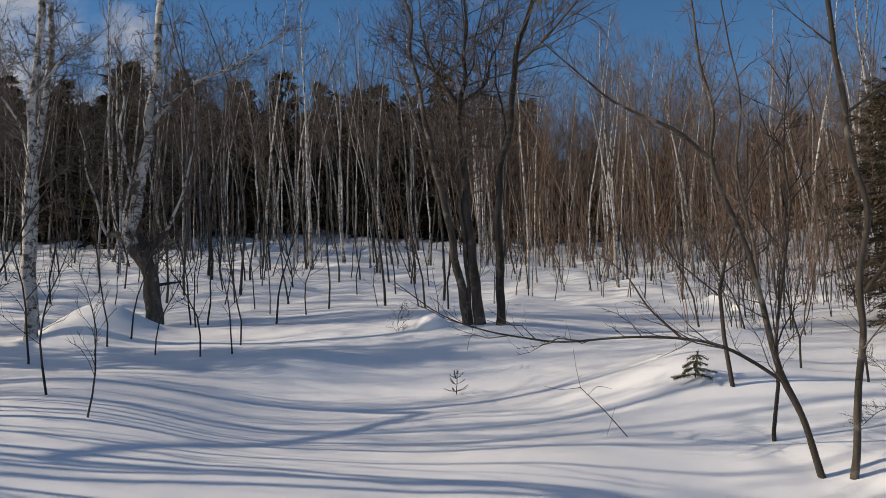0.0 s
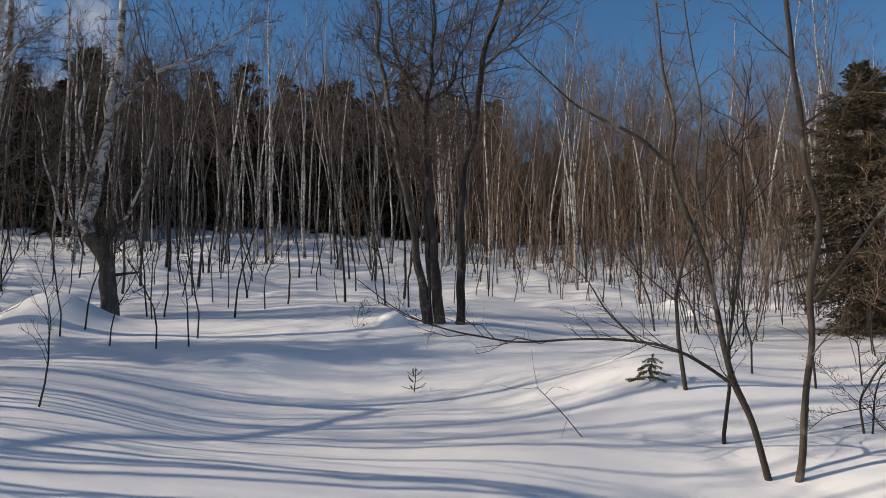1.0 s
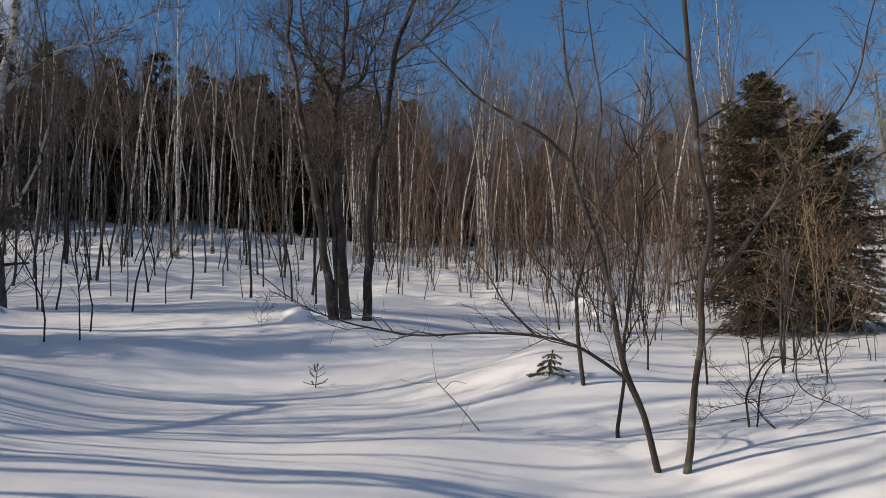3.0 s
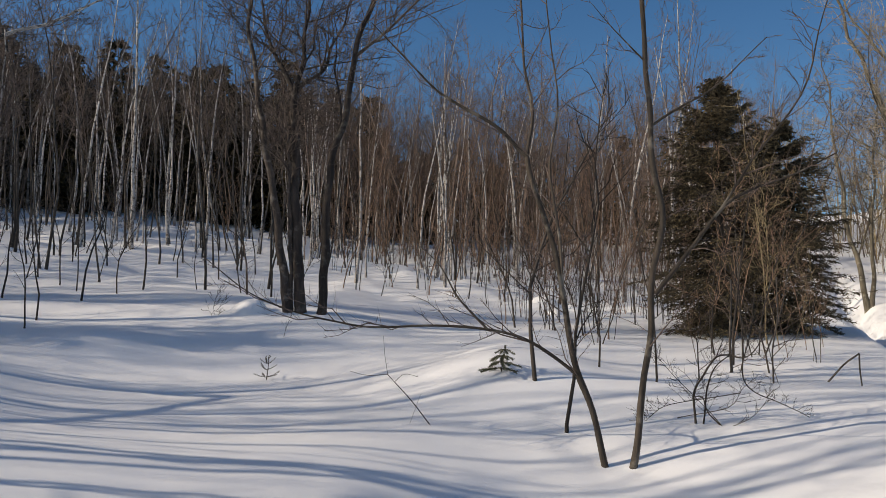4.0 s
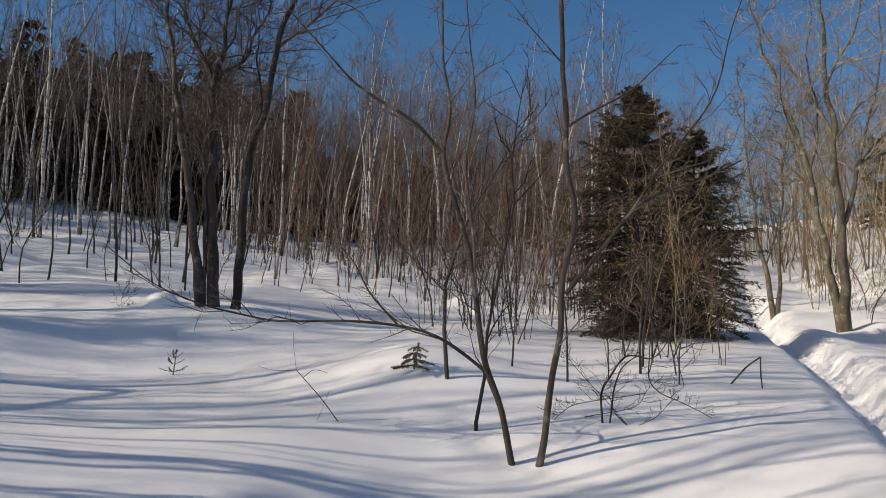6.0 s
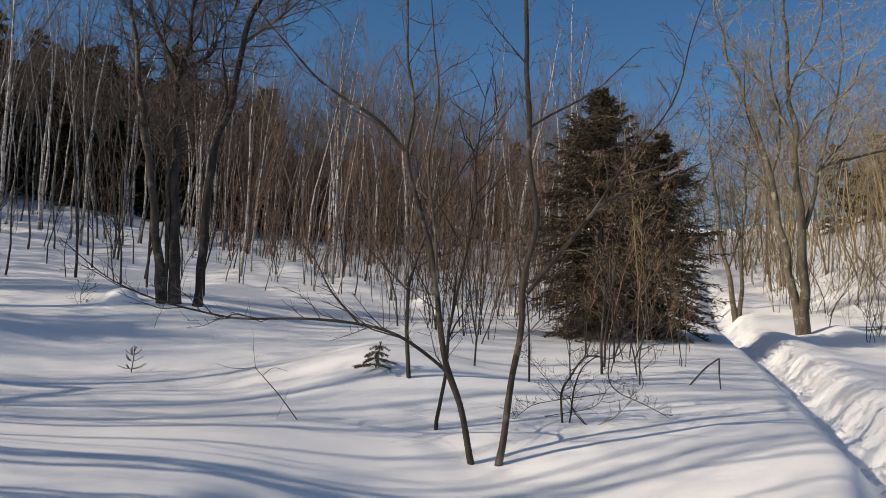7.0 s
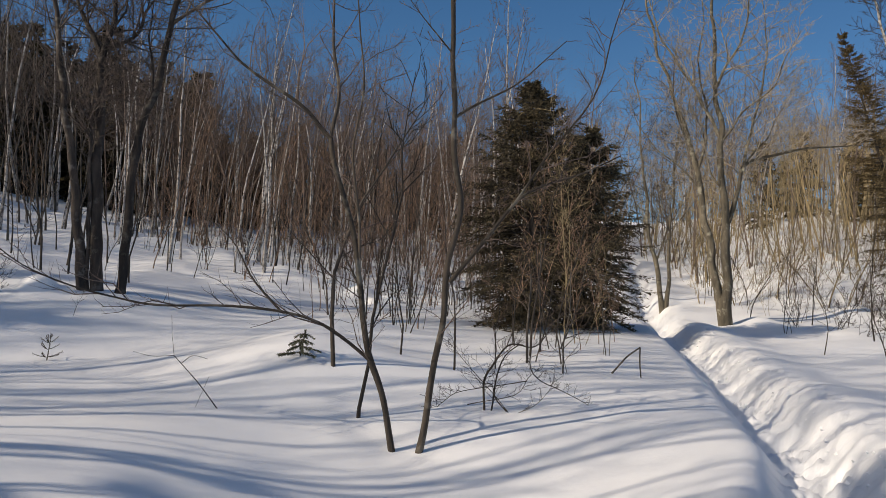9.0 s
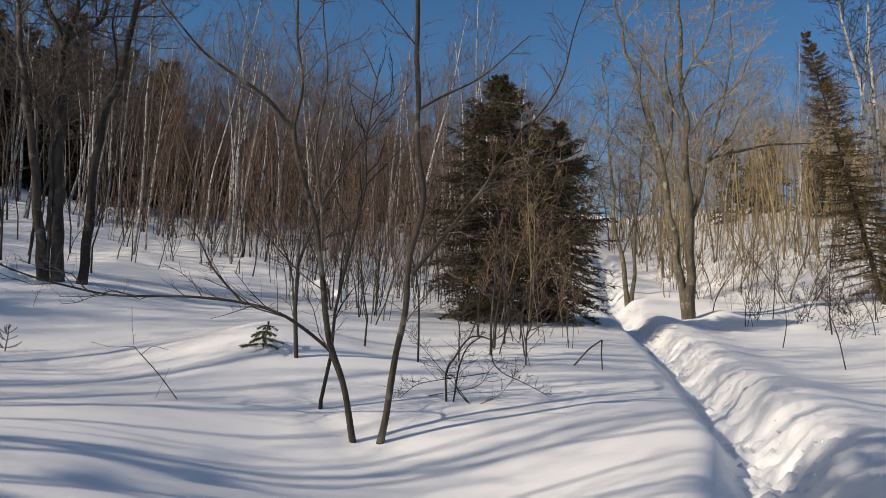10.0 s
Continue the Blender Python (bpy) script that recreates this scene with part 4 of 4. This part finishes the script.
far_wood("grey_brush", "dense grey tangle of bare birch tops and stems", HAZE_BARK, 90, -35.5, 4.3, 30.8, 48.3, 5.5, 8.5, 121, 190, 0.016)
far_wood("reddish_brush", "dense reddish brown tangle of bare thicket twigs", RED_BARK, 320, 2.8, 33.4, 27.8, 49.8, 3.6, 7.2, 122, 190, 0.016)
far_wood("lilac_brush", "tall pale haze of bare birch tops on the slope", HAZE_BARK, 180, 2.8, 33.4, 29.3, 52.7, 5.5, 9.5, 124, 190)
far_wood("dark_brush", "dark brown tangle of twigs deep in the thicket", TWIG_BARK, 150, 4.3, 35.5, 36.6, 55.7, 2.6, 4.8, 126, 190, 0.016)
far_wood("pale_brush", "tall pale haze of bare tree tops beyond the path", HAZE_BARK, 200, 29.8, 65.3, 28, 55.7, 4.2, 8.0, 125, 190)
far_wood("low_brush", "low tan tangle of twigs beyond the sunlit thicket", TAN_BARK, 260, 30, 65, 38, 60, 2.2, 4.2, 127, 190, 0.02)
far_wood("tan_brush", "dense sunlit tan tangle of bare thicket twigs", TAN_BARK, 360, 30.5, 65.3, 27.5, 52.7, 2.6, 6.0, 123, 170)

scatter(GREYS, 9, -17.8, 1.4, 17.6, 24.2, 0.6, 0.8, 116)
scatter(DARK_SAPS, 16, 4.3, 28.4, 13.9, 22, 0.5, 1.0, 109)
scatter(DARK_SAPS, 30, -27, 5.7, 13.2, 23.4, 0.7, 1.25, 101)
scatter(TAN_SAPS, 22, 33.4, 42.6, 22.7, 38.1, 0.6, 1.1, 102)
scatter(DARK_SAPS, 12, -54, -30.5, 6.6, 13.2, 0.9, 1.5, 103)
# the wood goes on outside the view and shades the clearing
scatter(GREYS, 28, -62, -33, 14, 46, 1.0, 1.4, 99, 1.0, 1.2)
scatter(BIRCHES, 22, -58, -33, 16, 46, 0.9, 1.25, 104, 1.0, 1.2)
scatter(GREYS, 15, -78, -60, 14, 38, 1.1, 1.45, 110, 1.0, 1.5)
scatter(GREYS, 22, -56, -39, 19, 30, 1.1, 1.4, 118, 1.0, 2.0)
scatter(GREYS, 11, -24, 2, 15.5, 22, 0.6, 0.85, 119)
scatter(DARK_SPRUCES, 5, -60, -36, 22, 44, 0.8, 1.1, 106, 1.0, 2.0)
scatter(GREYS, 32, -48, -31, 16, 38, 1.0, 1.4, 117, 1.0, 2.0)
for x, y, turn, size in ((-6.9, 4.9, 20, 1.4), (-11.5, 6.7, 60, 1.75), (-6.6, 4.1, 150, 1.35), (-6.4, 5.6, 120, 1.35)):
    plant(GREYS[2], x, y, turn, size, used)
# unseen thicket saplings at twice their size, added only for their fine shade
for n, (x, y) in enumerate(((-5.4, 4.5), (-6.0, 5.5), (-5.6, 4.0))):
    plant(RED_SAPS[3 + n % 3], x, y, 73 * n, 1.9 + 0.07 * n, used)
for n, (x, y) in enumerate(((-5.9, 4.7), (-6.3, 5.2), (-5.8, 6.1), (-7.2, 5.8), (-5.5, 4.2))):
    plant(GREYS[n % 2], x, y, 61 * n, 1.34 + 0.05 * (n % 3), used)
for x, y, turn, size in ((-16.9, 7.2, 10, 1.4), (-15.8, 9.6, 220, 1.4), (-27.0, 8.0, 40, 1.45)):
    plant(GREYS[3], x, y, turn, size, used)
for x, y, turn, size in ((-10.5, 9.8, 120, 1.1),):
    plant(BIRCHES[5], x, y, turn, size, used)
plant(DARK_SPRUCES[0], -11.6, 10.0, 0, 1.0, used)
plant(DARK_SPRUCES[2], -6.8, 2.1, 70, 1.3, used)
for n, (x, y, size) in enumerate(((-33, 2.6, 2.4), (-36, 4.6, 2.6), (-31, 7.6, 2.3), (-38, 13, 2.4), (-40, 17, 2.5), (-36, 21, 2.3))):
    plant(GREYS[n % 4], x, y, 47 * n, size, used)
plant(DARK_SPRUCES[3], -10.03, 13.58, 90, 0.55, used)
scatter(BIRCHES, 24, 67.4, 317.4, 20.5, 43.9, 0.8, 1.1, 92, 1.0, 2.5)

# pale stems in front of the big spruce
for x, y, size in ((5.56, 8.50, 0.82), (5.87, 8.38, 0.55), (6.08, 8.85, 0.9), (6.40, 8.80, 0.6), (5.13, 8.64, 0.86), (6.81, 9.05, 0.5), (4.73, 8.35, 0.5), (5.72, 9.3, 0.75), (6.3, 9.4, 0.92), (6.0, 8.1, 0.47)):
    plant((TAN_SAPS if size > 0.87 else RED_SAPS)[int(size * 100) % 5], x, y, rng.uniform(0, 360), size, used)


# ---- lumps of snow ----
def snow_lump(x, y, wide, high, seed):
    """A soft dome that runs out into the snow round it."""
    rings, sides, verts, faces = 22, 36, [], []
    for i in range(rings + 1):
        for k in range(sides):
            r, a = 2.0 * i / rings, 2 * math.pi * k / sides
            px, py = math.cos(a) * r, math.sin(a) * r
            lump = 1 + 0.22 * noise.noise((px * 0.9 + seed, py * 0.9, seed)) + 0.06 * noise.noise((px * 3 + seed, py * 3, 2.0))
            gx, gy = x + px * wide * lump, y + py * wide * lump
            verts.append((gx - x, gy - y, floor_at(gx, gy) - floor_at(x, y) + high * lump * math.exp(-r ** 4) - 0.03 * (r / 2.0) ** 3))
    for i in range(rings):
        for k in range(sides):
            a, b2 = i * sides + k, i * sides + (k + 1) % sides
            faces.append((a, a + sides, b2 + sides, b2))
    me = bpy.data.meshes.new("snow_lump")
    me.from_pydata(verts, [], faces)
    me.polygons.foreach_set("use_smooth", [True] * len(me.polygons))
    me.materials.append(SNOW)
    ob = new("snow_lump", me)
    ob.location = (x, y, floor_at(x, y))
    return tagged(ob, "rounded lump of snow capping a buried stump", "snow", "snow lumps")


for n, (x, y, w, h) in enumerate(((-0.17, 11.55, 0.22, 0.15), (5.41, 14.97, 0.13, 0.13), (6.06, 15.59, 0.16, 0.10), (8.47, 15.25, 0.25, 0.2))):
    snow_lump(x, y, w, h, n * 7.3)

def snow_crumbs():
    """Crumbs kicked loose along the trodden path."""
    g, tb = random.Random(811), Tubes()
    for _ in range(420):
        leg = g.randrange(4, 11)
        (ax, ay), (bx, by) = TRENCH[leg], TRENCH[leg + 1]
        k, off = g.random(), 0.05 + abs(g.gauss(0, 0.22))
        d = Vector((bx - ax, by - ay, 0)).normalized()
        x, y = ax + (bx - ax) * k + d.y * off, ay + (by - ay) * k - d.x * off
        r = g.uniform(0.006, 0.011) * (1 + 1.2 * g.random() ** 4)
        m, z = len(tb.v), floor_at(x, y) + r * 0.3
        for a, b2, c in ((1, 0, 0), (0, 1, 0), (-1, 0, 0), (0, -1, 0), (0, 0, 1), (0, 0, -1)):
            f = r * g.uniform(0.7, 1.3)
            tb.v.append((x + a * f, y + b2 * f, z + c * f * 0.8))
        for q in range(4):
            tb.f += [(m + q, m + (q + 1) % 4, m + 4), (m + (q + 1) % 4, m + q, m + 5)]
    me = bpy.data.meshes.new("snow_crumbs")
    me.from_pydata(tb.v, [], tb.f)
    me.materials.append(SNOW)
    tagged(new("snow_crumbs", me), "loose crumbs of snow along the trodden path", "snow", kind="stuff")


snow_crumbs()

brush = young_tree("snow_brush", 801, 0.55, 0.006, DARK_BARK, DARK_BARK, "low dark twiggy brush beside a snow lump", "shrub", 14, 0.1, 0.4, 3, 0.3, 0.9, 0.15, (4, 3), fat=0.0022)
stand(brush, -0.62, 11.37, 0, 0.85)
for x, y, size in ((5.98, 14.19, 1.1), (6.64, 14.83, 1.0), (12.23, 9.84, 1.5), (12.85, 10.85, 1.6), (11.63, 8.84, 1.2), (13.74, 10.22, 1.5), (12.93, 11.73, 1.4), (14.28, 12.03, 1.4), (15.63, 11.85, 1.6), (14.07, 10.62, 1.2), (16.00, 13.21, 1.6), (10.29, 14.97, 1.1)):
    plant(brush, x, y, rng.uniform(0, 360), size, {brush.name})
